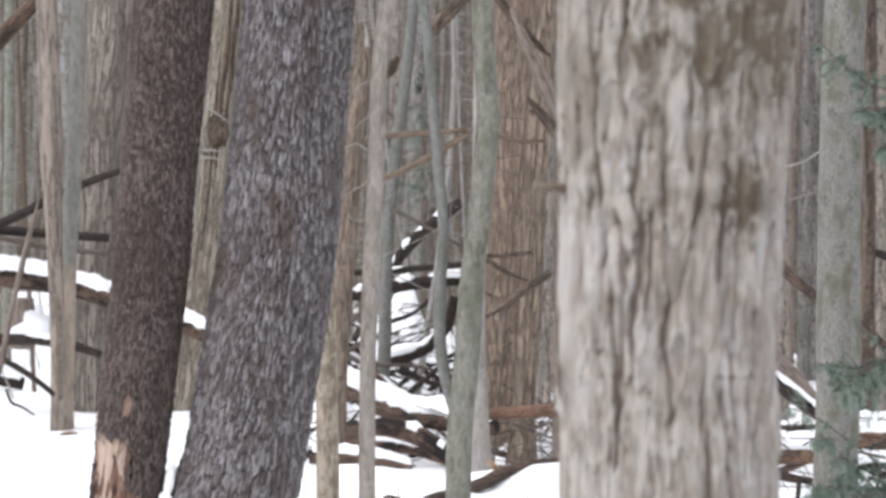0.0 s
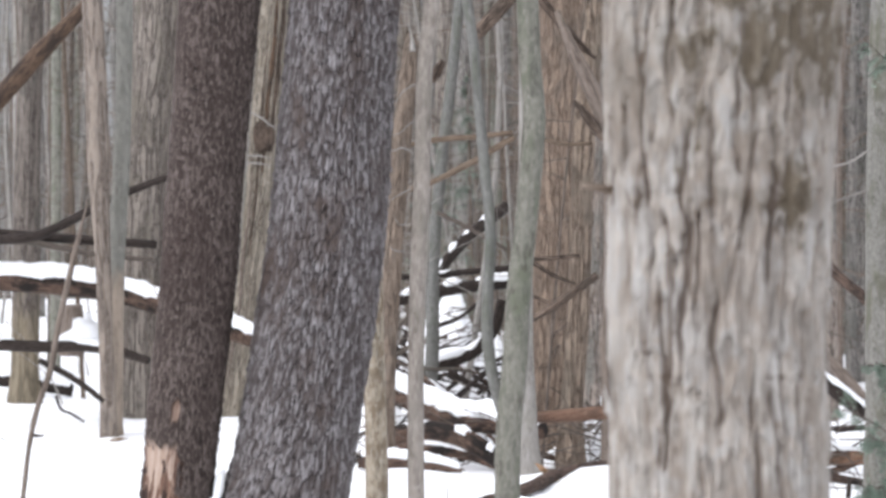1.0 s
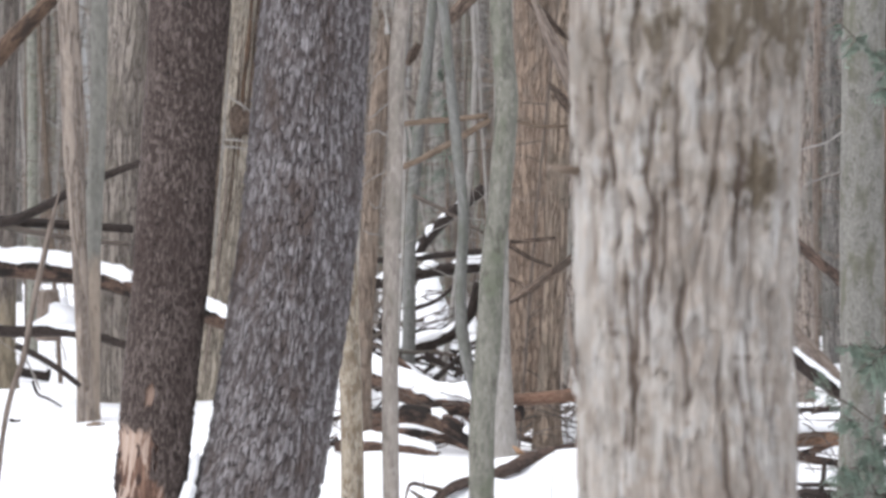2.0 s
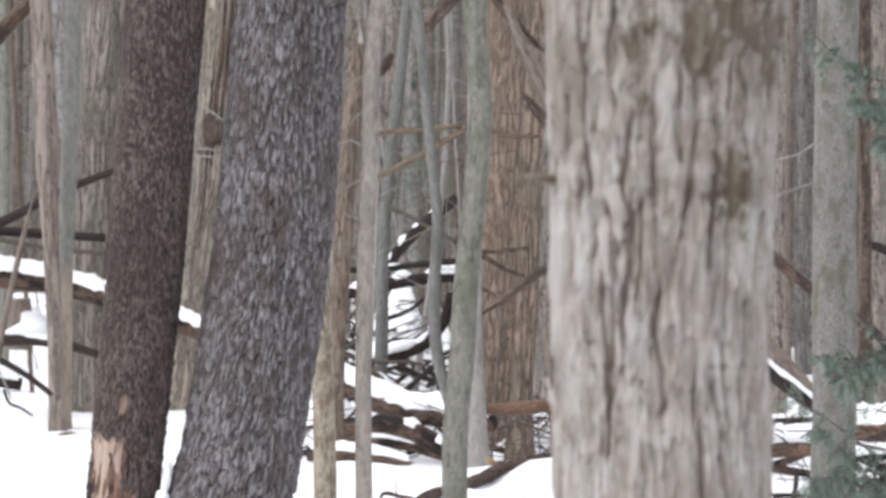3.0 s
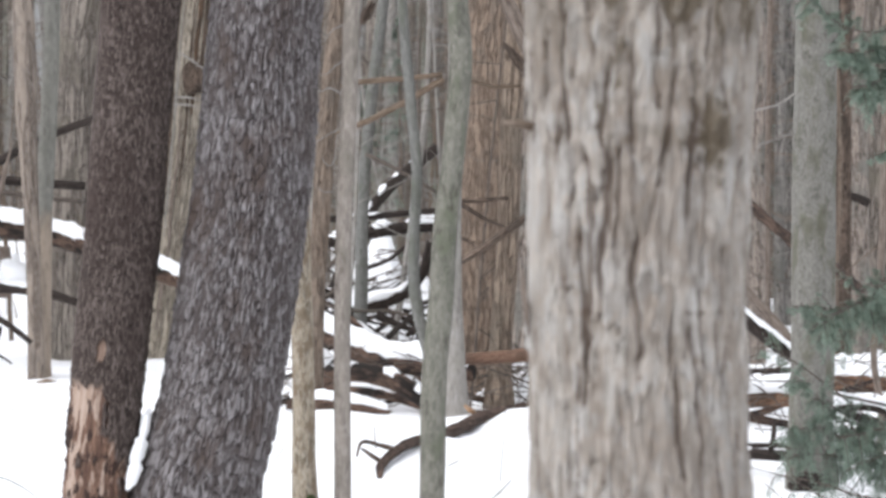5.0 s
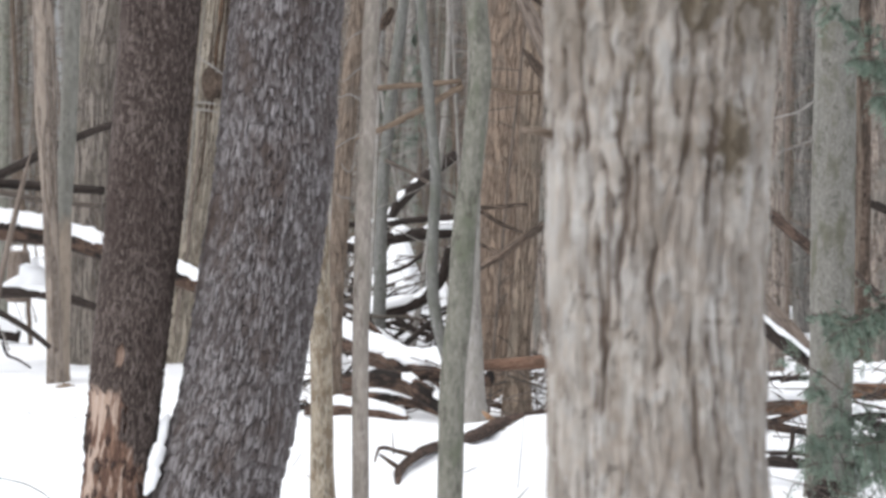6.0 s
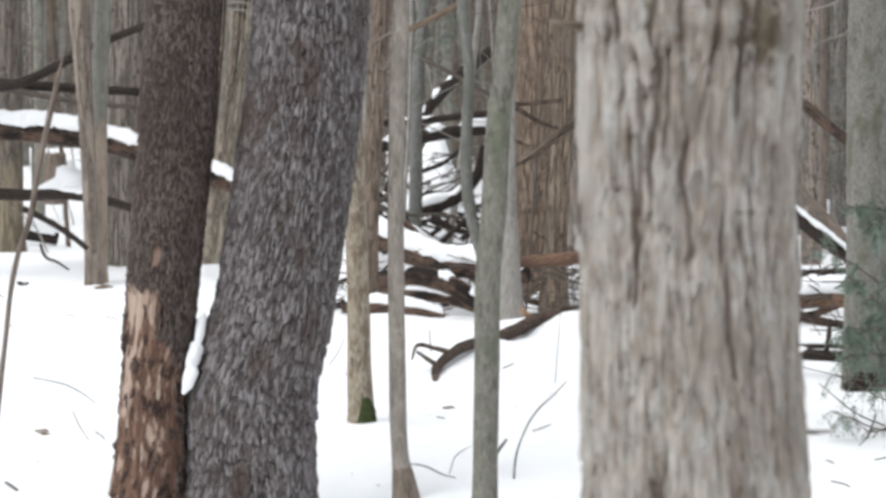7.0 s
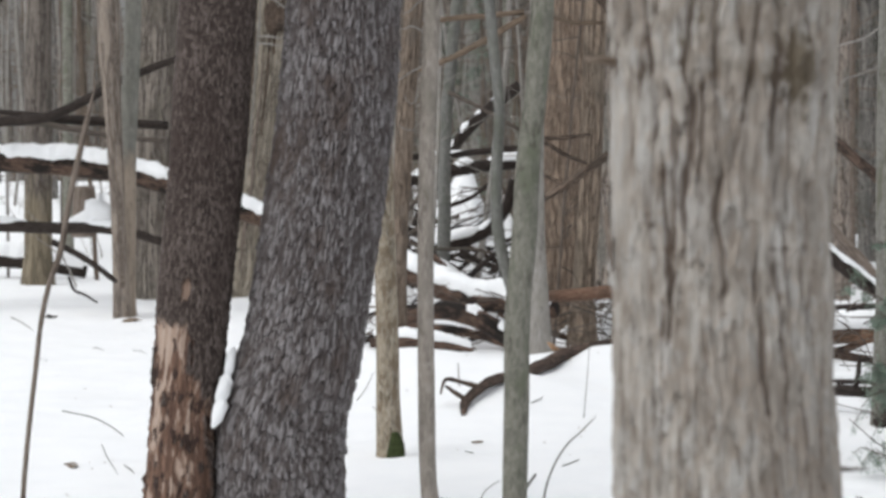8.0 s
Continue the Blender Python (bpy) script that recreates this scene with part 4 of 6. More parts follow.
part("hollow", tube("hollow", local(hollow, base), [0.03, 0.085, 0.1, 0.09, 0.03], BARK_ROT, segs=14, wobble=0.3), tree, "dark brown rotten hollow")
for turn, low, high, half, mat in ((-0.75, 0.4, 3.9, 0.02, BARK_ROT), (-0.45, 1.2, 3.6, 0.013, BARK_SAPLING), (-0.15, 0.3, 2.4, 0.016, BARK_BROWN), (0.15, 1.6, 4.2, 0.014, BARK_ROT), (0.45, 2.4, 4.2, 0.026, BARK_LIMB), (0.62, 0.5, 4.2, 0.018, BARK_CREAM), (0.85, 2.6, 4.2, 0.03, BARK_ROT)):
    z = np.linspace(low, high, 6)
    mid_x = np.interp(z, [0.161, 0.993, 2.098, 2.924, 3.769, 4.324], [-2.571, -2.436, -2.308, -2.252, -2.151, -2.116])
    strip = [(x + 0.185 * math.sin(turn) + 0.008 * math.sin(9 * h + turn * 20), 24.6 - 0.185 * math.cos(turn), h) for x, h in zip(mid_x, z)]
    part("bark_strip", tube("bark_strip", local(strip, base), [half * 0.4, half, half * 0.8, half, half * 0.7, half * 0.3], mat, segs=8, upright=True, wobble=0.5, seed=int(10 * half * 100)), tree, "long loose strip of bark")
# pale strips added for the rims above and below the hollow
for a, b in (((-2.331, 24.36, 3.0), (-2.064, 24.36, 2.816)), ((-2.368, 24.36, 2.561), (-2.105, 24.36, 2.531)), ((-2.38, 24.36, 2.49), (-2.116, 24.36, 2.46))):
    mid = tuple(np.add(a, b) / 2 + np.array([0, -0.03, 0.01]))
    part("shelf_fungus", tube("shelf_fungus", local([a, mid, b], base), [0.005, 0.012, 0.004], BARK_SAPLING, segs=8, wobble=0.3), tree, "pale strip along the rim of the hollow")

simple_tree("tree", [(-4.991, 26.8, -0.016), (-4.984, 26.8, 0.36), (-4.961, 26.8, 1.57), (-4.932, 26.8, 3.077), (-4.889, 26.8, 3.977), (-4.9, 26.8, 4.584)],
            [0.2, 0.1507, 0.1447, 0.1386, 0.1386, 0.1326], BARK_FOOT, "straight tree with dull brown-grey bark", 23, 14.0, (0.2, 0))
snag, base, trunk = simple_tree("snag", [(-0.746, 17.5, 0.3), (-0.717, 17.5, 0.932), (-0.67, 17.5, 1.639), (-0.613, 17.5, 2.343), (-0.567, 17.5, 2.772), (-0.547, 17.5, 3.044)],
            [0.07, 0.0590, 0.0610, 0.0649, 0.0669, 0.0472], BARK_SNAG, "snapped dead trunk with torn orange-brown top", 24, (-0.538, 17.5, 3.141)[2], limbs=0, wobble=0.2)
tip = (-0.542, 17.5, 3.102)
for k in range(4):
    a = k * 1.7
    q = [(tip[0] + 0.035 * math.cos(a), tip[1] + 0.035 * math.sin(a), tip[2] - 0.1), (tip[0] + 0.025 * math.cos(a), tip[1] + 0.025 * math.sin(a), tip[2]), (tip[0] + 0.012 * math.cos(a) - 0.02, tip[1], tip[2] + 0.04 + 0.025 * k)]
    part("splinter", tube("splinter", local(q, base), [0.024, 0.01, 0.002], BARK_SAPLING if k == 3 else BARK_SNAG, segs=6, wobble=0.3), snag, "torn splinter of pale wood" if k == 3 else "")

# a thin snapped sapling that leans over the open snow
log("sapling", [(-2.023, 10.4, -0.099), (-2.004, 10.4, 0.139), (-1.953, 10.4, 0.565), (-1.886, 10.4, 0.965), (-1.834, 10.4, 1.111), (-1.795, 10.4, 1.31), (-1.734, 10.4, 1.568), (-1.701, 10.4, 1.703), (-1.685, 10.4, 1.762), (-1.668, 10.4, 1.827)],
    [0.013, 0.011, 0.0105, 0.0115, 0.013, 0.0125, 0.0125, 0.01, 0.0045, 0.003], BARK_BROWN, "thin leaning snapped sapling standing in open snow", "tree", seed=25, segs=12)
# slim trunks behind the hung log
for x, half, deep, mat, label in ((153, 9, 31.0, BARK_GREEN, "slim green-grey trunk in the wood"), (121, 13, 36.0, FAR_GREY, "dark grey trunk in the wood"), (99, 5, 30.0, BARK_SAPLING, "thin pale trunk in the wood"), (82, 5.5, 33.0, BARK_SAPLING, "thin pale trunk in the wood")):
    s0, s1, s2 = (math.tan(radians(10)) / 784 * deep * k for k in (half, half * 1.05, half * 1.2))
    x0, y0, z0 = (-0.208, 1.0, 1.621)
    px = math.tan(radians(10)) / 784
    x0, y0 = x0 * deep + x * px * deep, deep
    simple_tree("tree", [(x0 - 0.02, y0, -0.05), (x0, y0, 1.2), (x0 + 0.02, y0, 2.5), (x0 + 0.03, y0, 4.0)], [s2, s1, s0, s0], mat, label, 30 + int(x) % 7, 13.0, limbs=5)

# grey tree beside the hemlock
tree, base, trunk = simple_tree("tree", [(2.174, 13.9, -0.049), (2.169, 13.9, 0.266), (2.183, 13.9, 0.63), (2.19, 13.9, 1.256), (2.198, 13.9, 2.039), (2.221, 13.9, 2.82), (2.229, 13.9, 2.979)],
            [0.15, 0.1250, 0.1188, 0.1219, 0.1188, 0.1157, 0.1157], BARK_MOSSY, "straight grey tree with patches of green lichen", 26, 13.0, (0.1, 0), segs=48, wobble=0.05)
for pts in ([(2.07, 13.8, 2.136), (1.969, 13.7, 2.077), (1.878, 13.6, 2.052), (1.807, 13.6, 2.034)], [(2.063, 13.8, 1.921), (1.937, 13.7, 1.88), (1.833, 13.6, 1.829), (1.839, 13.6, 1.725), (1.897, 13.6, 1.633)]):
    part("dead_twig", tube("dead_twig", local(pts, base), [0.007, 0.006, 0.005, 0.004, 0.003][:len(pts)], BARK_SAPLING, segs=8), tree, "pale curling dead twig")
simple_tree("tree", [(3.702, 22.0, -0.129), (3.714, 22.0, 1.062), (3.726, 22.0, 2.302), (3.732, 22.0, 3.539)],
            [0.09, 0.069, 0.064, 0.064], BARK_ROT, "dark slim trunk standing behind a grey tree", 27, 11.0)
simple_tree("tree", [(4.737, 26.0, -0.149), (4.741, 26.0, 0.613), (4.762, 26.0, 2.136), (4.783, 26.0, 3.891)], [0.19, 0.1871, 0.1813, 0.1754], BARK_TAN, "broad tan trunk behind the hemlock boughs", 36, 13.0, segs=40)
simple_tree("sapling", [(2.796, 15.2, 0.314), (2.757, 15.2, 0.572), (2.782, 15.2, 0.88), (2.805, 15.2, 1.222), (2.822, 15.2, 1.907), (2.838, 15.2, 2.933)], [0.022, 0.02, 0.021, 0.022, 0.022, 0.02], BARK_BROWN, "thin dark crooked sapling below the hemlock", 37, 8.0, segs=12, limbs=4)
simple_tree("tree", [(3.205, 24.0, 0.156), (3.213, 24.0, 1.561), (3.231, 24.0, 2.642), (3.259, 24.0, 3.721)], [0.1, 0.09, 0.085, 0.08], FAR_BROWN, "straight dull brown trunk in the wood", 38, 12.0)
simple_tree("tree", [(4.364, 25.0, -0.081), (4.367, 25.0, 1.553), (4.362, 25.0, 2.679), (4.363, 25.0, 3.804)], [0.12, 0.11, 0.1, 0.1], FAR_BROWN, "straight dull brown trunk in the wood", 39, 12.0)
simple_tree("tree", [(1.218, 28.0, 0.0), (1.22, 28.0, 0.9), (1.225, 28.0, 1.8), (1.24, 28.0, 3.0)], [0.09, 0.07, 0.066, 0.06], FAR_BROWN, "straight dull brown trunk in the wood", 44, 12.0)
simple_tree("tree", [(0.99, 25.0, -0.407), (0.994, 25.0, 0.663), (1.021, 25.0, 1.785), (1.053, 25.0, 2.903)], [0.1, 0.0787, 0.0787, 0.0731], FAR_BROWN, "straight dull brown trunk in the wood", 42, 12.0)
simple_tree("sapling", [(3.583, 26.0, 0.153), (3.591, 26.0, 1.559), (3.604, 26.0, 2.729), (3.658, 26.0, 3.898)], [0.05, 0.045, 0.045, 0.04], BARK_BROWN, "slim reddish trunk among the trees", 28, 10.0)
simple_tree("sapling", [(4.287, 30.0, -0.069), (4.296, 30.0, 1.553), (4.318, 30.0, 2.904), (4.38, 30.0, 4.253)], [0.07, 0.065, 0.06, 0.06], FAR_GREY, "slim grey trunk among the trees", 29, 11.0)


# ---- fallen logs and branches ----
log("fallen_log", [(-5.589, 23.6, 1.49), (-4.714, 23.5, 1.396), (-4.111, 23.4, 1.353), (-3.619, 23.3, 1.291), (-3.068, 23.1, 1.162), (-2.515, 22.8, 0.977), (-2.147, 22.7, 0.842), (-1.351, 22.2, 0.59)],
    [0.11, 0.11, 0.108, 0.105, 0.1, 0.09, 0.085, 0.07], LOG_RED, "long fallen log hung above ground, thickly capped with snow", "log", 0.075, seed=41)
log("fallen_branch", [(-5.301, 23.3, 1.715), (-4.666, 23.3, 1.755), (-4.172, 23.2, 1.8), (-3.854, 23.2, 1.943), (-3.574, 23.1, 2.084), (-3.259, 23.1, 2.215), (-2.879, 23.0, 2.342)],
    [0.05, 0.05, 0.048, 0.044, 0.04, 0.035, 0.03], LOG_BARK, "dark bent branch propped against the trees", "branch", seed=42)
log("fallen_branch", [(-5.367, 23.6, 1.876), (-4.512, 23.6, 1.807), (-3.871, 23.6, 1.757), (-3.136, 23.6, 1.701)], [0.05, 0.05, 0.045, 0.04], LOG_BARK, "dark straight branch lying across other branches", "branch", seed=43)
log("fallen_branch", [(-4.706, 23.5, 1.798), (-4.228, 23.5, 1.719), (-3.645, 23.5, 1.606), (-3.157, 23.5, 1.558)], [0.03, 0.03, 0.025, 0.02], TWIG, "thin brown branch lying across other branches", "branch", seed=44)
log("fallen_log", [(-5.39, 23.6, 0.773), (-4.746, 23.6, 0.777), (-4.211, 23.6, 0.749), (-3.767, 23.5, 0.748), (-3.433, 23.4, 0.695), (-3.182, 23.3, 0.623)], [0.06, 0.06, 0.055, 0.05, 0.045, 0.035], LOG_BARK, "dark fallen log with scraps of snow", "log", 0.05, spans=((0.0, 0.3), (0.5, 0.8)), seed=45)
log("fallen_branch", [(-3.713, 20.6, 0.744), (-3.491, 20.6, 0.629), (-3.329, 20.6, 0.521), (-3.186, 20.6, 0.402)], [0.028, 0.027, 0.025, 0.02], LOG_BARK, "black branch leaning down to the snow", "branch", seed=46)
log("fallen_branch", [(-3.91, 22.5, 0.349), (-3.871, 22.5, 0.237), (-3.753, 22.4, 0.191), (-3.626, 22.3, 0.125)], [0.014, 0.014, 0.012, 0.008], LOG_BARK, "small dark stick poking from snow", "branch", seed=47)
log("fallen_log", [(-6.403, 28.0, 0.305), (-5.64, 28.0, 0.247), (-5.132, 28.0, 0.19), (-4.677, 28.0, 0.097)], [0.09, 0.09, 0.085, 0.07], LOG_BARK, "low fallen log capped with snow", "log", 0.13, seed=48)
log("stump", [(-4.096, 24.5, 0.626), (-4.091, 24.5, 0.892), (-4.098, 24.5, 1.124)], [0.13, 0.12, 0.1], BARK_BROWN, "broken brown stump behind fallen branches", "stump", seed=49)
snow_lump = thing("snow_lump", (-3.863, 23.6, 0.756), "heap of snow piled on fallen branches", "snow")
part("snow", tube("snow", local([(-4.19, 24.1, 0.763), (-3.998, 24.1, 0.816), (-3.78, 23.6, 0.873), (-3.649, 23.6, 0.754)], (-3.863, 23.6, 0.756)), [0.05, 0.1, 0.12, 0.04], SNOW, segs=16, wobble=0.4, seed=50), snow_lump)
part("snow", tube("snow", local([(-3.804, 23.6, 0.756), (-3.795, 23.6, 0.926), (-3.787, 23.6, 1.075)], (-3.863, 23.6, 0.756)), [0.07, 0.05, 0.03], SNOW, segs=16, wobble=0.3, seed=51), snow_lump)
log("broken_limb", [(-7.205, 22.85, 0.1), (-5.851, 22.85, 1.558), (-4.497, 22.85, 3.017), (-4.057, 22.85, 3.491), (-3.829, 22.85, 3.717), (-3.503, 22.85, 4.042), (-3.255, 22.85, 4.273), (-3.074, 22.85, 4.479)], [0.1, 0.096, 0.09, 0.086, 0.066, 0.054, 0.05, 0.04], BARK_LIMB, "thick brown broken limb leaning at a slant", "branch", 0.022, spans=((0.63, 0.65), (0.69, 0.71), (0.8, 0.83)), seed=52, segs=22)

# the brush pile
log("fallen_log", [(-1.03, 19.4, 0.667), (-0.761, 19.2, 0.562), (-0.497, 19.0, 0.442), (-0.239, 18.8, 0.359), (0.035, 18.6, 0.329), (0.387, 18.4, 0.29)], [0.085, 0.09, 0.09, 0.085, 0.075, 0.06], LOG_RED, "rotten red-brown log under broken snow", "log", 0.085, seed=53)
log("fallen_log", [(0.193, 17.6, 0.442), (0.451, 17.6, 0.448), (0.728, 17.6, 0.47), (1.085, 17.6, 0.499)], [0.04, 0.046, 0.05, 0.05], BARK_LOG, "bare brown log lying across tree trunks", "log", seed=54)
log("fallen_log", [(-0.805, 18.2, 0.256), (-0.538, 18.2, 0.311), (-0.312, 18.1, 0.3), (-0.128, 18.0, 0.233), (0.093, 17.9, 0.085)], [0.06, 0.07, 0.075, 0.07, 0.055], LOG_RED, "brown arched log in the brush pile", "log", 0.03, spans=((0.15, 0.35), (0.55, 0.75), (0.82, 0.97)), seed=55)
log("fallen_log", [(-0.91, 17.1, 0.191), (-0.641, 17.1, 0.177), (-0.41, 17.1, 0.152), (-0.203, 17.1, 0.116)], [0.05, 0.06, 0.05, 0.014], LOG_RED, "low dark log half buried in snow", "log", 0.045, seed=56)
log("fallen_log", [(-0.916, 18.8, 0.322), (-0.572, 18.6, 0.166), (-0.237, 18.5, 0.137), (0.217, 18.2, -0.015)], [0.05, 0.055, 0.05, 0.04], LOG_RED, "brown log wedged low in the brush pile", "log", 0.05, seed=57)
log("fallen_log", [(-0.916, 22.5, 0.275), (-0.688, 22.5, 0.982), (-0.483, 22.5, 1.385), (-0.355, 22.5, 1.576), (-0.126, 22.6, 1.798), (0.16, 22.7, 2.022)], [0.05, 0.052, 0.052, 0.055, 0.055, 0.05], LOG_BARK, "black slanting log dusted with snow", "log", 0.045, spans=((0.28, 0.41), (0.4, 0.53), (0.54, 0.67), (0.68, 0.78), (0.8, 0.92)), seed=58)
log("fallen_branch", [(-0.765, 20.6, 1.404), (-0.44, 20.6, 1.416), (-0.162, 20.6, 1.446), (0.185, 20.6, 1.472)], [0.025, 0.028, 0.028, 0.025], LOG_BARK, "dark level branch in the brush pile", "branch", 0.02, spans=((0.1, 0.5),), seed=59)
log("fallen_log", [(-0.774, 20.8, 1.206), (-0.446, 20.8, 1.279), (-0.165, 20.8, 1.323), (0.21, 20.8, 1.349)], [0.05, 0.055, 0.052, 0.045], LOG_BARK, "dark level log with snow along its top", "log", 0.045, spans=((0.0, 0.22), (0.38, 0.6), (0.7, 1.0)), seed=60)
log("fallen_branch", [(-0.612, 20.0, 0.671), (-0.342, 20.0, 0.732), (-0.139, 20.0, 0.811), (0.02, 20.0, 0.977), (0.093, 20.0, 1.224)], [0.045, 0.05, 0.05, 0.045, 0.04], LOG_BARK, "curved dark branch with snow on its back", "branch", 0.06, spans=((0.0, 0.6),), seed=61)
for n, (pts, rr, label) in enumerate((
        ([(-0.43, 20.4, 1.009), (-0.255, 20.4, 1.072), (-0.07, 20.4, 1.218)], [0.02, 0.018, 0.014], "thin black branch across the snow"),
        ([(-0.327, 19.0, 0.441), (-0.199, 19.1, 0.555), (-0.035, 19.2, 0.695)], [0.026, 0.024, 0.02], "crossed dark branch in the brush pile"),
        ([(-0.33, 19.3, 0.692), (-0.157, 19.3, 0.596), (0.038, 19.2, 0.547)], [0.026, 0.024, 0.02], "crossed dark branch in the brush pile"),
        ([(-0.771, 19.5, 0.757), (-0.509, 19.5, 0.702), (-0.202, 19.5, 0.691), (0.017, 19.5, 0.637)], [0.015, 0.015, 0.014, 0.01], "brown twig lying across the brush pile"),
        ([(-0.412, 19.5, 1.916), (-0.15, 19.5, 1.783), (0.134, 19.5, 1.618)], [0.016, 0.016, 0.013], "brown slanting branch above the brush pile"),
        ([(-0.779, 20.9, 0.979), (-0.637, 20.9, 1.119), (-0.446, 20.8, 1.26)], [0.02, 0.02, 0.016], "short dark branch in the brush pile"),
        ([(-0.777, 20.2, 0.772), (-0.617, 20.2, 0.862), (-0.344, 20.2, 0.928)], [0.022, 0.02, 0.014], "short dark branch in the brush pile"),
        ([(-0.392, 20.3, 0.857), (-0.209, 20.3, 0.919), (-0.003, 20.3, 1.0)], [0.006, 0.006, 0.004], "fine dark twig against snow"),
        ([(-0.437, 20.3, 0.912), (-0.209, 20.3, 0.992), (-0.049, 20.3, 1.028)], [0.006, 0.006, 0.004], "fine dark twig against snow"),
        ([(-0.371, 20.5, 1.103), (-0.21, 20.5, 1.134), (-0.025, 20.5, 1.123)], [0.006, 0.006, 0.004], "fine dark twig against snow"))):
    log("fallen_branch", pts, rr, LOG_BARK if n < 3 else TWIG, label, "branch", seed=70 + n, segs=9, group="brush pile branches")
for n, (pts, rr, label, mat) in enumerate((
        ([(0.296, 18.4, 1.549), (0.479, 18.4, 1.556), (0.653, 18.4, 1.572)], [0.016, 0.016, 0.011], "short level dead branch", BARK_ROT),
        ([(0.295, 18.3, 1.533), (0.455, 18.3, 1.433), (0.619, 18.3, 1.366)], [0.017, 0.017, 0.012], "short drooping dead branch", BARK_ROT),
        ([(0.263, 18.0, 1.097), (0.425, 18.0, 1.193), (0.588, 18.0, 1.305), (0.771, 18.0, 1.433)], [0.018, 0.026, 0.032, 0.03], "stout brown dead branch before a trunk", BARK_ROT),
        ([(0.267, 18.2, 1.296), (0.389, 18.2, 1.246), (0.468, 18.1, 1.19)], [0.012, 0.015, 0.017], "short thin dead branch stub", BARK_ROT),
        ([(-0.66, 18.6, 2.383), (-0.388, 18.6, 2.44), (-0.138, 18.6, 2.455), (0.176, 18.6, 2.486)], [0.014, 0.02, 0.022, 0.02], "brown level dead branch", TWIG_RUST),
        ([(-0.726, 18.6, 2.028), (-0.391, 18.6, 2.139), (-0.097, 18.6, 2.288), (0.189, 18.6, 2.453)], [0.016, 0.022, 0.024, 0.022], "brown rising dead branch", TWIG_RUST),
        ([(0.387, 18.7, 2.439), (0.534, 18.7, 2.405), (0.765, 18.7, 2.403)], [0.013, 0.014, 0.013], "brown level dead branch", TWIG_RUST),
        ([(-0.119, 19.0, 3.196), (-0.067, 19.0, 3.273), (0.036, 19.0, 3.383), (0.178, 19.0, 3.544), (0.459, 19.0, 3.848)], [0.018, 0.05, 0.056, 0.056, 0.05], "thick broken limb leaning in the trees", BARK_ROT),
        ([(-0.452, 20.0, 2.96), (-0.416, 20.0, 3.031), (-0.361, 20.0, 3.13)], [0.015, 0.042, 0.03], "short brown broken branch stub", BARK_ROT),
        ([(0.315, 18.2, 3.53), (0.497, 18.2, 3.282), (0.618, 18.2, 3.138), (0.776, 18.2, 2.997)], [0.03, 0.034, 0.038, 0.01], "ragged brown slanting dead limb", BARK_ROT),
        ([(0.492, 18.0, 3.325), (0.61, 18.0, 3.04), (0.729, 18.0, 2.776), (0.888, 18.0, 2.39)], [0.02, 0.045, 0.055, 0.05], "grey-brown slanting dead limb", BARK_BROWN),
        ([(0.6, 17.9, 2.686), (0.703, 17.9, 2.556), (0.863, 17.9, 2.37)], [0.01, 0.035, 0.038], "ragged brown slanting dead limb", BARK_ROT),
        ([(1.934, 14.9, 1.554), (2.008, 14.7, 1.465), (2.145, 14.4, 1.316), (2.203, 14.05, 1.237)], [0.024, 0.033, 0.033, 0.03], "dark slanting dead limb", BARK_FORK),
        ([(3.742, 22.0, 1.577), (3.841, 22.0, 1.548), (3.94, 22.0, 1.507)], [0.037, 0.037, 0.037], "dark broken stub of a branch", LOG_BARK),
        ([(2.275, 14.3, 1.234), (2.437, 14.6, 1.14), (2.553, 14.8, 1.063), (2.669, 15.0, 1.005)], [0.03, 0.034, 0.036, 0.012], "rotten brown slanting dead limb", LOG_RED),
        ([(2.289, 18.0, 0.96), (2.471, 18.0, 0.756), (2.672, 18.0, 0.503)], [0.03, 0.042, 0.044], "brown slanting dead limb", BARK_BROWN))):
    log("dead_branch", pts, rr, mat, label, "branch", seed=90 + n, segs=12, group="dead branches", wobble=0.3)
log("fallen_log", [(1.881, 15.9, 0.998), (2.066, 15.9, 0.804), (2.202, 15.9, 0.695), (2.362, 15.9, 0.572), (2.42, 15.9, 0.53)], [0.05, 0.055, 0.055, 0.05, 0.03], LOG_BARK, "dark slanting log edged with snow", "log", 0.018, seed=111)
log("fallen_log", [(2.0, 17.4, 0.165), (2.29, 17.4, 0.175), (2.526, 17.4, 0.174), (2.72, 17.5, 0.16)], [0.07, 0.07, 0.07, 0.05], LOG_ORANGE, "rotten red-brown log capped with snow", "log", 0.1, seed=112)
log("fallen_log", [(3.101, 20.2, 0.09), (3.474, 20.2, 0.075), (3.793, 20.2, 0.05), (4.204, 20.2, 0.03)], [0.1, 0.105, 0.105, 0.1], LOG_ORANGE, "brown log under a thick snow cap", "log", 0.11, seed=113)
log("stump", [(1.902, 13.6, 0.174), (1.921, 13.6, 0.266), (1.927, 13.6, 0.373)], [0.016, 0.015, 0.012], LOG_BARK, "small dark broken stub in the snow", "stump", seed=114)
log("fallen_log", [(1.785, 14.4, 0.1), (1.934, 14.3, 0.102), (2.112, 14.2, 0.1)], [0.03, 0.034, 0.03], LOG_BARK, "low dark log half buried in snow", "log", 0.03, spans=((0.0, 0.4),), seed=115)

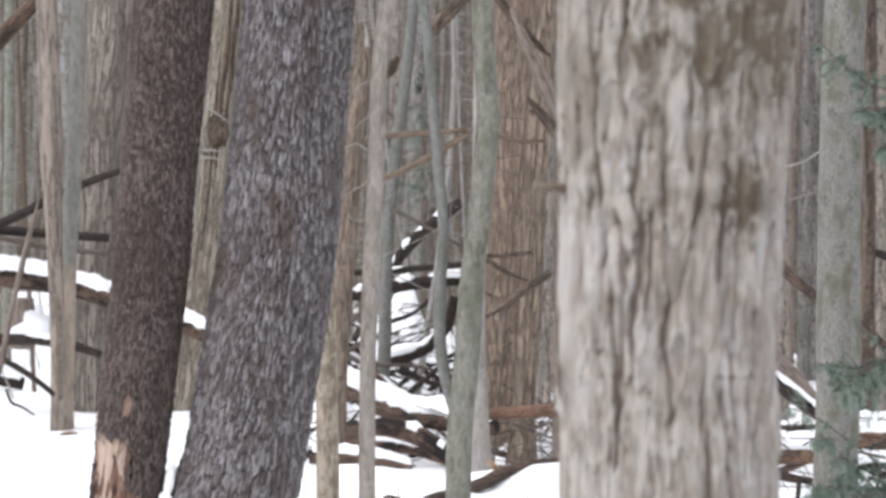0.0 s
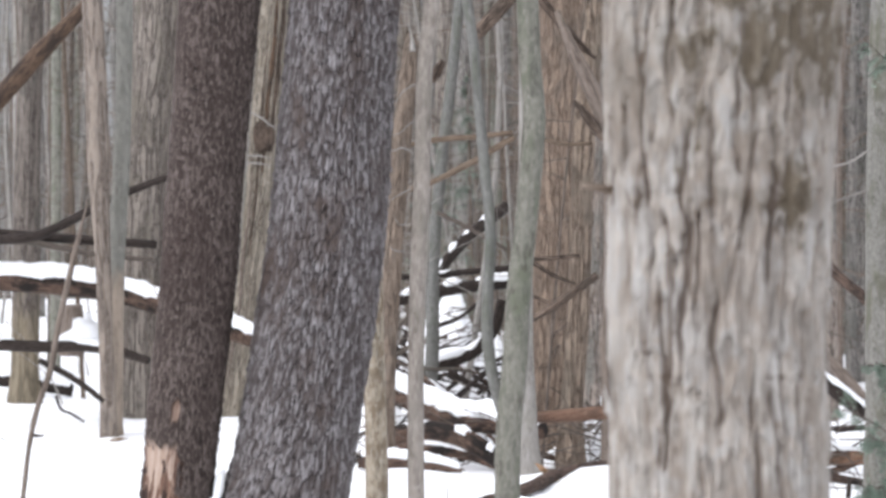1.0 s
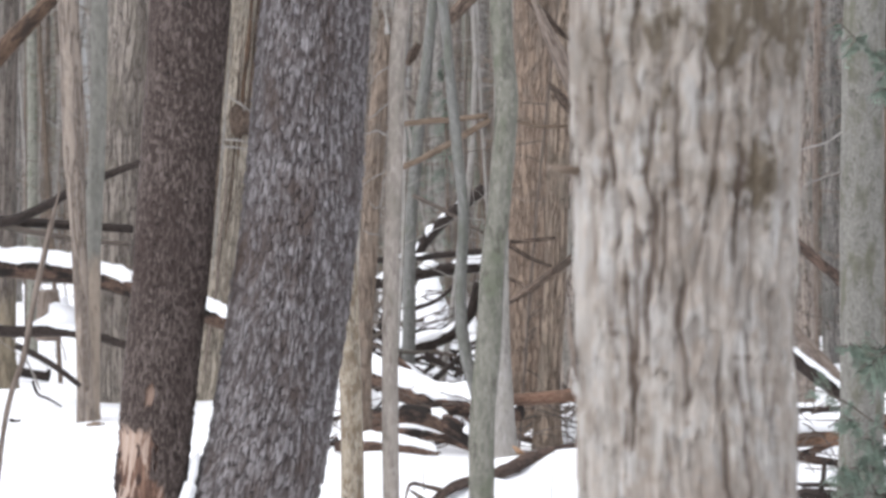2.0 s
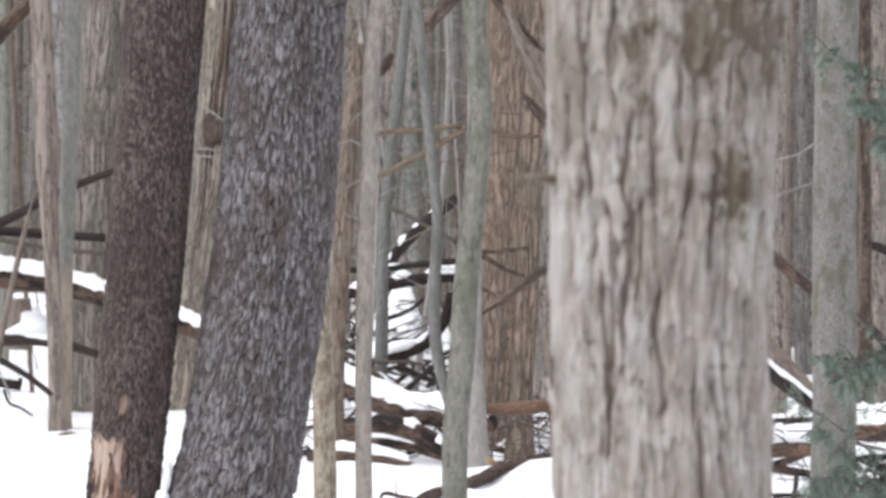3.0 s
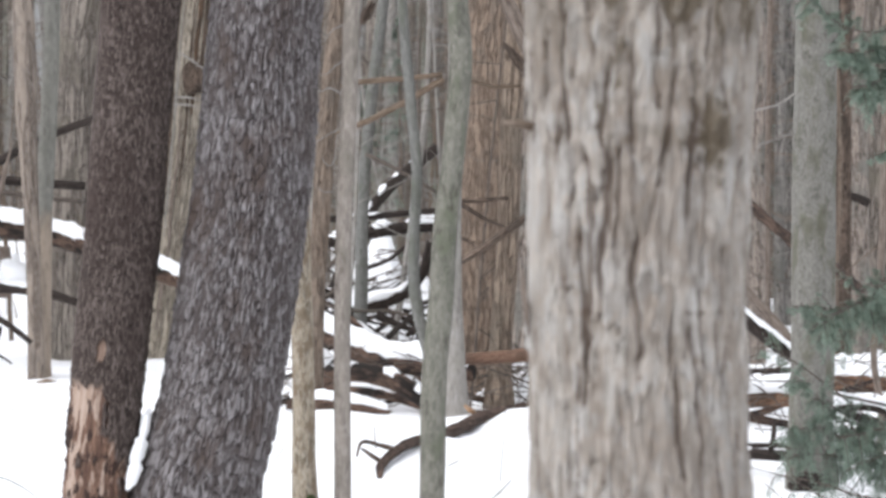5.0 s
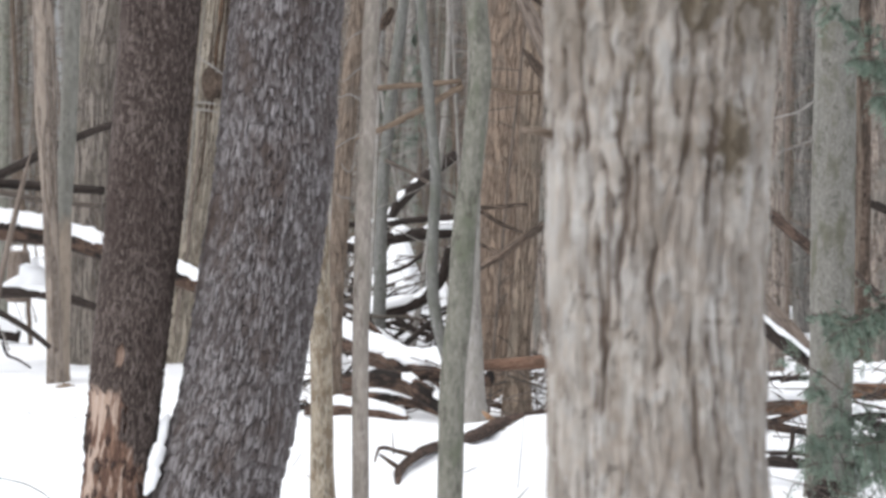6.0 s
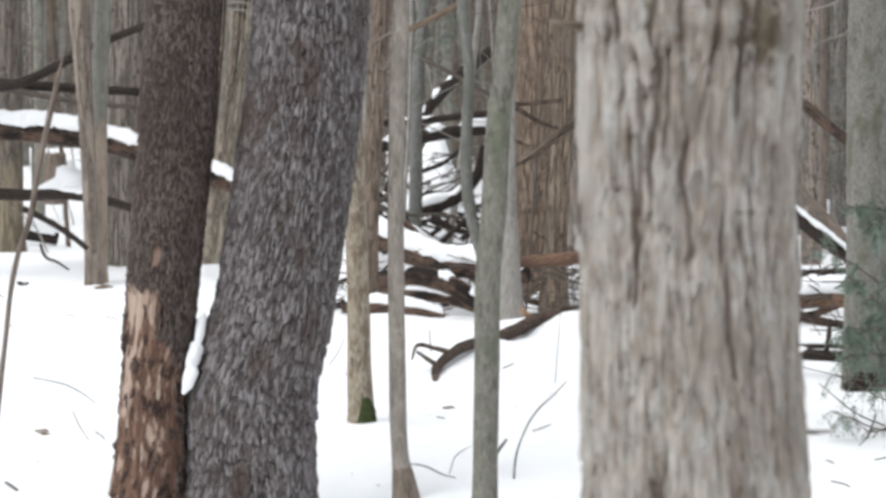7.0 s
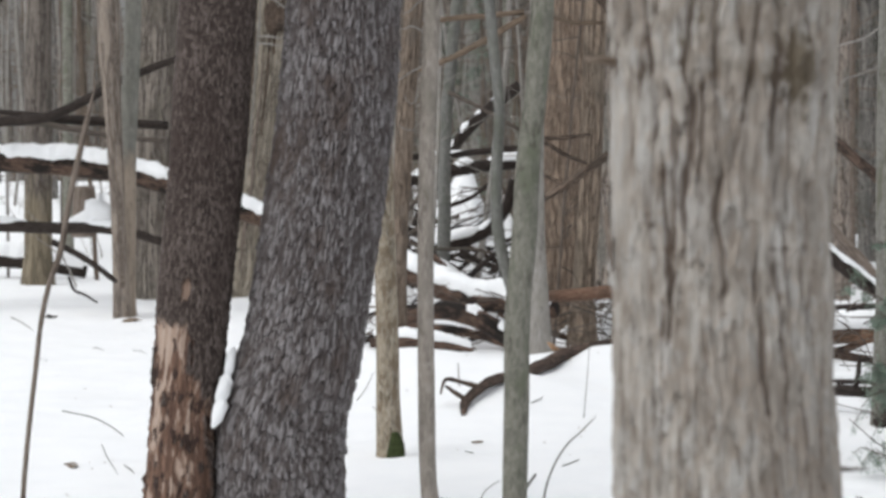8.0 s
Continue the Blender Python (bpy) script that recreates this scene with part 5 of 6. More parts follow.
# solid dark lump added for the dark hollow foot of the grey tree
log("rotten_wood", [(2.02, 13.64, -0.01), (2.09, 13.6, 0.03), (2.16, 13.6, 0.025), (2.24, 13.66, 0.0)], [0.03, 0.06, 0.055, 0.03], LOG_BARK, "dark lump at the foot of a grey tree", "wood", seed=116, wobble=0.5)

# a heap of brush under a sheet of snow, with loose sticks on it
def snow_heap(place, wide, deep, tall, seed, label):
    n, k = 34, 18
    u, v = np.meshgrid(np.linspace(-1, 1, n), np.linspace(-1, 1, k))
    r = np.hypot(u, v)
    dome = np.clip(1 - r**2, 0, 1) ** 0.6
    z = tall * dome * (0.55 + 0.9 * rough3(u * 3 + seed, v * 3, u * 0, seed, 4)) - 0.03
    V = np.stack([u * wide, v * deep, z], -1).reshape(-1, 3)
    i, j = np.meshgrid(np.arange(k - 1), np.arange(n - 1), indexing="ij")
    q = np.stack([i * n + j, i * n + j + 1, (i + 1) * n + j + 1, (i + 1) * n + j], -1).reshape(-1, 4)
    heap = thing("snow_heap", place, label, "snow")
    part("snow", mesh_of("snow", V, q, (), SNOW), heap)
    return heap


heap_at = (-0.324, 22.2, 0.388)
snow_heap((heap_at[0], heap_at[1], 0.0), 0.62, 0.6, 1.1, 5, "brush heap blanketed with lumpy snow")
snow_heap((heap_at[0] - 0.5, heap_at[1] - 2.4, 0.0), 0.6, 0.5, 0.42, 8, "low brush heap blanketed with lumpy snow")
snow_heap((heap_at[0] + 1.1, heap_at[1] - 2.6, 0.0), 0.5, 0.4, 0.3, 9, "low brush heap blanketed with lumpy snow")
brush = random_source(160)
for n in range(46):
    u, far = brush.uniform(-0.75, 0.8), brush.uniform(-3.6, -0.3)
    top = brush.uniform(0.05, 1.15) * np.clip(1 + far / 5, 0.3, 1)
    c = np.array([heap_at[0] + u * (1.3 if far < -2 else 0.9), heap_at[1] + far, top])
    half, a, tilt = brush.uniform(0.15, 0.6), brush.uniform(-0.7, 0.7), brush.normal(0, 0.45)
    way = np.array([np.cos(a) * np.cos(tilt), np.sin(a), np.sin(tilt)]) * half
    r = brush.uniform(0.006, 0.026)
    pts = [tuple(c - way), tuple(c - way * 0.2 + brush.normal(0, 0.04, 3)), tuple(c + way * 0.4 + brush.normal(0, 0.04, 3)), tuple(c + way)]
    pts = [(q[0], q[1], max(q[2], 0.02)) for q in pts]
    if max(q[0] for q in pts) > heap_at[0] + 1.05:
        continue
    log("fallen_branch", pts, [r, r, r * 0.8, r * 0.4], LOG_BARK if n % 3 else LOG_RED, "dark loose branch tangled in the brush pile", "branch", r * 1.1 if n % 2 else 0.0,
        spans=((0.05, 0.4), (0.55, 0.8)), seed=170 + n, segs=8, group="brush pile branches")

def fine_twigs(name, label, centre, spread, count, seed):
    rng = random_source(seed)
    made = []
    for _ in range(count):
        c = np.array(centre) + rng.uniform(-1, 1, 3) * spread
        c[2] = max(c[2], 0.03)
        a, tilt, half = rng.uniform(-0.8, 0.8), rng.normal(0, 0.5), rng.uniform(0.05, 0.28)
        way = np.array([np.cos(a) * np.cos(tilt), np.sin(a), np.sin(tilt)]) * half
        r = rng.uniform(0.0025, 0.007)
        made.append(tube("t", [c - way, c + rng.normal(0, 0.025, 3), c + way], [r, r, r * 0.5], TWIG, segs=4, rows=np.linspace(0, 2, 6), raw=True))
    tagged(new(name, merged(made, name, TWIG)), label, "twigs", kind="stuff")


fine_twigs("brush_twigs", "tangle of fine dark twigs on the brush pile", (heap_at[0] + 0.02, heap_at[1] - 1.0, 0.62), np.array([0.75, 0.9, 0.5]), 170, 180)
fine_twigs("brush_twigs", "tangle of fine dark twigs between fallen logs", (heap_at[0] + 0.1, heap_at[1] - 3.4, 0.22), np.array([1.3, 0.9, 0.25]), 150, 181)
fine_twigs("brush_twigs", "tangle of fine dark twigs behind a thick tree", (0.9, 19.0, 0.22), np.array([0.3, 0.4, 0.24]), 70, 183)
side_at = (2.84, 16.5, 0.188)
fine_twigs("brush_twigs", "tangle of fine dark twigs below the hemlock", (side_at[0], side_at[1], 0.3), np.array([0.7, 1.4, 0.22]), 60, 182)
for n in range(18):
    c = np.array([side_at[0] + brush.uniform(-0.7, 0.6), side_at[1] + brush.uniform(-2.2, 2.2), brush.uniform(0.03, 0.3)])
    half, a, tilt = brush.uniform(0.15, 0.5), brush.uniform(-0.6, 0.6), brush.normal(0, 0.25)
    way = np.array([np.cos(a), np.sin(a), np.sin(tilt)]) * half
    r = brush.uniform(0.01, 0.035)
    pts = [(q[0], q[1], max(q[2], 0.02)) for q in (c - way, c + brush.normal(0, 0.04, 3), c + way)]
    log("fallen_branch", pts, [r, r, r * 0.6], LOG_BARK if n % 3 else LOG_RED, "dark rotting branch half buried in snow", "branch", r * 1.3 if n % 4 == 1 else 0.0, seed=230 + n, segs=8, group="branches below the hemlock")

# the forked branch that lies on the snow bank
fork_pts = [(-0.217, 13.6, 0.05), (-0.212, 13.88, 0.092), (-0.145, 14.2, 0.138), (-0.05, 14.6, 0.149), (0.102, 15.2, 0.13), (0.245, 15.8, 0.121), (0.385, 16.3, 0.136), (0.567, 16.8, 0.136), (0.727, 17.2, 0.13), (1.009, 17.6, 0.097)]
fork = log("fallen_branch", fork_pts, [0.012, 0.026, 0.03, 0.032, 0.036, 0.042, 0.046, 0.042, 0.042, 0.04], BARK_FORK, "forked dead branch lying on a snow bank", "branch", seed=121, wobble=0.32)
for pts, rr in (([(-0.129, 14.2, 0.151), (-0.223, 14.1, 0.188), (-0.322, 14.0, 0.215), (-0.349, 13.9, 0.146)], [0.016, 0.013, 0.011, 0.005]),
                ([(-0.209, 14.0, 0.102), (-0.269, 14.0, 0.141), (-0.321, 13.95, 0.185)], [0.014, 0.012, 0.008]),
                ([(-0.247, 14.05, 0.174), (-0.25, 14.05, 0.244), (-0.252, 14.05, 0.301)], [0.004, 0.003, 0.002])):
    part("twig", tube("twig", local(pts, fork_pts[0]), rr, BARK_ROT, segs=8, wobble=0.2), fork)
part("torn_wood", tube("torn_wood", local([(0.286, 16.3, 0.23), (0.33, 16.3, 0.192), (0.382, 16.35, 0.158)], fork_pts[0]), [0.006, 0.019, 0.008], FRESH_WOOD, segs=10, wobble=0.4), fork, "bright orange torn wood")


# ---- hemlock ----
def spray(name, points, radius, parent, rng, reach=0.3, density=1.0, first=3):
    """A drooping hemlock bough: a stem, flat side twigs and small needles."""
    line = smooth_curve(points, np.linspace(0, len(points) - 1, 40))
    stems = [tube("stem", points, np.linspace(radius, 0.002, len(points)), TWIG, segs=6, raw=True)]
    verts, faces = [], []

    def needles(a, b, n, size):
        way = (b - a) / np.linalg.norm(b - a)
        side = np.cross(way, [0, 0, 1.0])
        side /= np.linalg.norm(side)
        up = np.cross(side, way)
        for _ in range(n):
            at = a + (b - a) * rng.rand()
            s = rng.choice([-1, 1])
            out = side * s * rng.uniform(0.6, 1) + way * rng.uniform(0.2, 0.9) + up * rng.uniform(-0.25, 0.35)
            out *= size * rng.uniform(0.7, 1.2) / np.linalg.norm(out)
            wide = np.cross(out, up)
            wide *= 0.002 / np.linalg.norm(wide)
            k = len(verts)
            verts.extend([at, at + out * 0.5 + wide, at + out, at + out * 0.5 - wide])
            faces.append((k, k + 1, k + 2, k + 3))

    for i in range(first, 39):
        for s in (-1, 1):
            if rng.rand() > 0.9 * density:
                continue
            way = line[min(i + 1, 39)] - line[i - 1]
            way /= np.linalg.norm(way)
            side = np.cross(way, [0, 0, 1.0])
            side /= np.linalg.norm(side)
            far = reach * (1 - 0.65 * i / 39) * rng.uniform(0.5, 1.1)
            a = line[i]
            b = a + (side * s * 0.8 + way * 0.7) * far * 0.7 + np.array([0, 0, -0.35 * far + rng.normal(0, 0.5) * far])
            stems.append(tube("stem", [a, (a + b) / 2 + [0, 0, 0.02], b], [0.003, 0.002, 0.001], TWIG, segs=4, rows=[0, 1, 2], raw=True))
            needles(a, b, int(190 * far / 0.3 * density), 0.017)
            for f in (0.25, 0.4, 0.55, 0.7, 0.85):
                for t in (-1, 1):
                    c = a + (b - a) * f
                    d = c + (side * t * 0.6 + (b - a) / far * 0.8) * far * 0.35 + np.array([0, 0, -0.16 * far + rng.normal(0, 0.22) * far])
                    needles(c, d, int(80 * far / 0.3 * density), 0.016)
    wood = part(name, merged(stems, name, TWIG), parent)
    part("needles", mesh_of("needles", verts, faces, (), NEEDLES, smooth=False), wood, "flat sprays of dark green needles")


def hemlock():
    rng = random_source(77)
    axis = [(2.758, 12.3, 0.039), (2.756, 12.3, 0.733), (2.755, 12.3, 1.566), (2.761, 12.3, 2.673)]
    tree, base, trunk = simple_tree("hemlock", axis, [0.12, 0.1, 0.095, 0.09], BARK_BROWN, "young hemlock with drooping dark green boughs", 130, 9.0, limbs=0)
    for pts, reach, dens, first in (
            ([(2.478, 12.1, 2.496), (2.234, 11.96, 2.36), (2.048, 11.83, 2.362), (1.893, 11.69, 2.433), (1.72, 11.55, 2.564)], 0.2, 0.75, 3),
            ([(2.478, 12.1, 2.346), (2.252, 11.92, 2.287), (2.085, 11.73, 2.245), (1.928, 11.55, 2.241)], 0.24, 1.0, 3),
            ([(2.478, 12.1, 2.265), (2.279, 11.92, 2.188), (2.151, 11.73, 2.113), (2.031, 11.55, 2.066)], 0.24, 1.0, 3),
            ([(2.477, 12.1, 1.823), (2.26, 11.83, 1.781), (2.078, 11.55, 1.756)], 0.13, 0.7, 3),
            ([(2.475, 12.1, 1.132), (2.222, 11.92, 1.1), (2.016, 11.73, 1.056), (1.854, 11.55, 0.981)], 0.3, 1.0, 3),
            ([(2.475, 12.1, 1.255), (2.272, 11.83, 1.197), (2.102, 11.55, 1.147)], 0.2, 0.8, 3),
            ([(2.311, 12.1, 0.983), (2.033, 11.92, 1.02), (1.87, 11.73, 1.051), (1.723, 11.55, 1.065)], 0.16, 0.7, 18),
            ([(2.364, 12.1, 0.332), (2.086, 11.92, 0.439), (1.882, 11.73, 0.619), (1.73, 11.55, 0.752)], 0.32, 0.78, 14),
            ([(2.364, 12.1, 0.299), (2.086, 11.92, 0.388), (1.868, 11.73, 0.495), (1.703, 11.55, 0.492)], 0.33, 0.74, 8),
            ([(2.364, 12.1, 0.25), (2.085, 11.92, 0.32), (1.868, 11.73, 0.368), (1.714, 11.55, 0.374)], 0.27, 0.46, 10),
            ([(2.474, 12.1, 0.463), (2.204, 11.83, 0.476), (1.944, 11.55, 0.459)], 0.28, 0.65, 3),
            ([(2.473, 12.1, 0.34), (2.203, 11.83, 0.351), (1.969, 11.55, 0.307)], 0.24, 0.3, 3),
            ([(2.309, 12.1, 0.436), (1.952, 11.92, 0.671), (1.737, 11.73, 0.814), (1.566, 11.55, 0.879)], 0.2, 0.45, 24)):
        pts = [(2.757, 12.3, pts[0][2] + 0.06)] + pts
        spray("bough", local([np.array(q) for q in pts], base), 0.007, tree, rng, reach, dens, first)
    # thin half-bare sprays low on the snow
    for pts in ([(2.277, 11.6, -0.049), (2.051, 11.5, 0.02), (1.828, 11.4, 0.062), (1.634, 11.3, 0.154)], [(2.297, 11.7, 0.15), (2.069, 11.6, 0.178), (1.844, 11.5, 0.257), (1.598, 11.4, 0.318)]):
        spray("bough", local([np.array(q) for q in pts], base), 0.008, tree, rng, 0.3, 0.3)
    # bare twigs low on the snow
    for pts in ([(2.066, 11.3, -0.005), (1.867, 11.2, 0.088), (1.681, 11.1, 0.179), (1.531, 11.1, 0.306)], [(2.067, 11.3, 0.175), (1.847, 11.2, 0.215), (1.631, 11.1, 0.33), (1.449, 11.0, 0.388)],
                [(1.847, 11.2, 0.088), (1.771, 11.2, 0.076), (1.708, 11.2, 0.115)], [(1.796, 11.2, 0.152), (1.746, 11.2, 0.038), (1.72, 11.2, 0.013)]):
        part("bare_twig", tube("bare_twig", local(pts, base), np.linspace(0.005, 0.002, len(pts)), TWIG, segs=6), tree)


hemlock()


# ---- twigs, stalks and litter on the snow ----
def stalk(points, r, label, seed):
    base = points[0]
    ob = thing("stalk", base, label, "twig", "stalks on the snow")
    part("stem", tube("stem", local(points, base), [q * 0.75 for q in r], BARK_STEM, segs=6, wobble=0.1, seed=seed), ob)


for n, (pts, r) in enumerate((
        ([(0.157, 10.2, -0.028), (0.178, 10.4, 0.118), (0.255, 10.6, 0.246), (0.358, 10.8, 0.318), (0.405, 10.9, 0.353)], [0.006, 0.006, 0.005, 0.004, 0.002]),
        ([(0.402, 12.5, 0.162), (0.418, 12.6, 0.294), (0.441, 12.7, 0.513)], [0.003, 0.003, 0.002]),
        ([(-0.268, 10.1, 0.115), (-0.195, 10.2, 0.086), (-0.126, 10.15, 0.06), (-0.073, 10.1, 0.053)], [0.004, 0.005, 0.004, 0.002]),
        ([(-0.103, 10.2, 0.057), (-0.068, 10.3, 0.123), (-0.012, 10.3, 0.158)], [0.003, 0.003, 0.002]),
        ([(0.086, 10.4, 0.096), (0.108, 10.5, 0.117), (0.136, 10.6, 0.139)], [0.008, 0.01, 0.008]),
        ([(-2.229, 12.6, 0.212), (-2.11, 12.6, 0.187), (-1.978, 12.4, 0.169), (-1.841, 12.1, 0.141)], [0.004, 0.005, 0.005, 0.003]),
        ([(-1.918, 11.9, 0.128), (-1.823, 11.5, 0.106), (-1.731, 11.2, 0.075)], [0.003, 0.004, 0.002]),
        ([(-0.672, 11.5, 0.366), (-0.632, 11.5, 0.418), (-0.592, 11.5, 0.496)], [0.003, 0.003, 0.002]),
        ([(-3.903, 19.8, 0.179), (-3.776, 19.6, 0.147), (-3.659, 19.4, 0.104)], [0.006, 0.006, 0.004]),
        ([(-1.94, 10.3, 0.026), (-1.887, 10.2, 0.019), (-1.834, 10.1, -0.0)], [0.008, 0.008, 0.006]))):
    stalk(pts, r, "thin dark stalk bent over the snow", 140 + n)


for n, (a, b) in enumerate((((-1.833, 12.034, 0.0), (-1.741, 11.744, 0.0)), ((-3.137, 19.062, 0.0), (-2.991, 18.691, 0.0)), ((-2.789, 18.809, 0.0), (-2.614, 18.3, 0.0)), ((1.511, 10.77, 0.0), (1.533, 10.668, 0.0)), ((1.723, 10.786, 0.0), (1.856, 10.912, 0.0)), ((1.449, 10.153, 0.0), (1.498, 9.957, 0.0)),
                            ((0.154, 14.063, 0.0), (0.227, 14.316, 0.0)), ((0.267, 11.488, 0.0), (0.357, 11.713, 0.0)), ((-0.186, 12.218, 0.0), (-0.144, 12.128, 0.0)), ((-3.359, 17.838, -0.0), (-3.21, 17.557, -0.0)), ((-0.741, 14.183, 0.0), (-0.667, 13.705, 0.0)))):
    a, b = np.array(a), np.array(b)
    pts = [np.array([q[0], q[1], float(np.ravel(ground_height(q[0], q[1]))[0]) + 0.004]) for q in (a, a + (b - a) * 0.5 + 0.006, b)]
    stalk([tuple(q) for q in pts], [0.003, 0.004, 0.002], "short grey twig lying on the snow", 160 + n)


def dead_leaf(name, place, size, turn, material, label):
    """A curled leaf or flake of bark."""
    verts, faces = [], []
    for i in range(7):
        for j in range(5):
            u, v = i / 6 - 0.5, j / 4 - 0.5
            w = math.sqrt(max(0.02, 1 - (2 * u) ** 2))
            verts.append((u * size, v * size * 0.5 * w, 0.006 + size * (0.06 * (2 * v) ** 2 * w + 0.05 * math.sin(5 * u))))
    for i in range(6):
        for j in range(4):
            a = i * 5 + j
            faces.append((a, a + 5, a + 6, a + 1))
    me = mesh_of(name, verts, faces, (), material)
    ob = new(name, me)
    solid = ob.modifiers.new("thickness", "SOLIDIFY")
    solid.thickness = 0.003
    ob.location = (place[0], place[1], float(np.ravel(ground_height(place[0], place[1]))[0]))
    ob.rotation_euler = (0.1, 0.05, turn)
    return tagged(ob, label, "leaf", "litter on the snow")


for n, (place, size) in enumerate((((-2.108, 12.107, 0.0), 0.065), ((-3.192, 21.438, 0.0), 0.2), ((-3.964, 21.896, 0.0), 0.2), ((-0.145, 12.669, 0.0), 0.045), ((0.394, 16.295, 0.0), 0.09), ((0.093, 13.97, 0.0), 0.04), ((-2.076, 12.017, 0.0), 0.1), ((0.407, 16.298, 0.0), 0.08), ((-0.133, 12.67, 0.0), 0.06))):
    dead_leaf("dead_leaf" if n not in (1, 2) else "bark_flake", place, size, n * 0.8, LEAF if n != 2 else LOG_BARK, "curled brown leaf on the snow" if n not in (1, 2) else "flake of dark bark on the snow")


# crumbs of bark scattered on the snow
crumbs = random_source(620)
V, F = [], []
for _ in range(150):
    y = crumbs.uniform(9.2, 17)
    x = crumbs.uniform(-0.19, 0.19) * y
    z = float(np.ravel(ground_height(x, y))[0]) + 0.003
    size, turn = crumbs.uniform(0.003, 0.011), crumbs.uniform(0, np.pi)
    u, w = np.array([np.cos(turn), np.sin(turn), 0]) * size, np.array([-np.sin(turn), np.cos(turn), 0]) * size * crumbs.uniform(0.25, 0.6)
    c, k = np.array([x, y, z]), len(V)
    V += [c - u, c - w, c + u, c + w, c + np.array([0, 0, size * 0.5])]
    F += [(k, k + 1, k + 4), (k + 1, k + 2, k + 4), (k + 2, k + 3, k + 4), (k + 3, k, k + 4)]
tagged(new("bark_crumbs", mesh_of("bark_crumbs", V, F, (), LEAF, smooth=False)), "scattered crumbs of brown bark on snow", "litter", kind="stuff")


# ---- the wood behind ----
def far_tree(name, seed, height, radius, material, bend):
    rng = random_source(seed)
    z = np.linspace(-0.2, height, 6)
    axis = [(bend * math.sin(k * 1.1 + seed), bend * math.cos(k * 1.7 + seed), h) for k, h in enumerate(z)]
    radii = [radius * 1.15, radius, radius * 0.88, radius * 0.72, radius * 0.5, 0.02]
    tree = thing(name, (0, 0, 0), "leafless forest tree with " + ("grey" if material == FAR_GREY else "brown" if material == FAR_BROWN else "green-grey") + " bark in snow", "tree", "trees of the wood behind")
    part("trunk", tube("trunk", axis, radii, material, segs=12, rows=np.linspace(0, 5, 26), upright=True, wobble=0.05, seed=seed), tree)
    for k in range(9):
        h = rng.uniform(0.9, height * 0.9) if k < 6 else rng.uniform(0.6, 4.0)
        at = np.array([np.interp(h, z, [q[0] for q in axis]), np.interp(h, z, [q[1] for q in axis]), h])
        a, far = rng.uniform(0, 2 * np.pi), rng.uniform(0.5, 1.8)
        out = np.array([np.cos(a), np.sin(a), rng.uniform(0.1, 0.9)])
        p = [at, at + out * far * 0.5 + rng.normal(0, 0.06, 3), at + out * far + rng.normal(0, 0.12, 3)]
        part("limb", tube("limb", p, [radius * 0.2 + 0.006, radius * 0.12 + 0.004, 0.004], material, segs=5, rows=np.linspace(0, 2, 6)), tree)
    fine = []
    for k in range(44):
        h = rng.uniform(0.4, 4.2) if k % 4 else rng.uniform(4.0, height * 0.8)
        at = np.array([np.interp(h, z, [q[0] for q in axis]), np.interp(h, z, [q[1] for q in axis]), h])
        a, far = rng.uniform(0, 2 * np.pi), rng.uniform(0.4, 1.3)
        out = np.array([np.cos(a), np.sin(a), rng.uniform(-0.3, 0.8)])
        fine.append(tube("t", [at, at + out * far * 0.5 + rng.normal(0, 0.07, 3), at + out * far + rng.normal(0, 0.15, 3)], [0.008, 0.006, 0.003], TWIG_TAN, segs=4, rows=np.linspace(0, 2, 5), raw=True))
    tagged(part("fine_twig", merged(fine, "fine_twig", TWIG_TAN), tree, "fine bare tan twigs"), kind="stuff")
    return tree


def build_far_wood():
    kinds = [far_tree("forest_tree", 201, 16, 0.11, FAR_GREY, 0.10), far_tree("forest_tree", 202, 15, 0.07, BARK_GREEN, 0.12), far_tree("forest_tree", 203, 17, 0.15, FAR_BROWN, 0.08),
             far_tree("forest_tree", 204, 14, 0.045, FAR_GREY, 0.15), far_tree("forest_tree", 205, 15, 0.065, FAR_BROWN, 0.1), far_tree("forest_tree", 206, 16, 0.09, BARK_TAN, 0.1)]
    rng = random_source(300)
    spots = []
    while len(spots) < 640:
        d = 27 + 83 * rng.rand() ** 0.7
        a = rng.uniform(-0.27, 0.27)
        if d < 50 and -0.2 < a < 0.06 and rng.rand() < 0.7:
            continue
        x, y = d * math.sin(a), d * math.cos(a)
        if x / y < -0.125 and d < 48:
            continue
        if all((x - u) ** 2 + (y - v) ** 2 > 0.6 for u, v in spots):
            spots.append((x, y))
    spots.sort(key=lambda s: s[0] ** 2 + s[1] ** 2)
    near, rest = spots[:290], spots[290:]
    for n, (x, y) in enumerate(near):
        k = kinds[rng.randint(len(kinds))]
        m = pose(x, y, 0, rng.normal(0, 1.6), rng.normal(0, 1.6), rng.uniform(0, 360)) @ Matrix.Diagonal((*(rng.uniform(0.75, 1.35),) * 2, rng.uniform(0.9, 1.15), 1))
        if n < len(kinds):
            kinds[n].matrix_basis = m
        else:
            copy_thing(k, m)
    trunks = []
    for x, y in rest:
        r, lean = rng.uniform(0.05, 0.16), rng.normal(0, 0.3, 2)
        trunks.append(tube("t", [(x, y, -0.2), (x + lean[0] * 0.4, y + lean[1] * 0.4, 7), (x + lean[0], y + lean[1], 17)], [r, r * 0.8, 0.03], FAR_GREY, segs=8, rows=np.linspace(0, 2, 8), upright=True, raw=True))
    tagged(new("far_trunks", merged(trunks, "far_trunks", FAR_GREY)), "dense grey trunks of the far woodland", "woodland", kind="stuff")


build_far_wood()


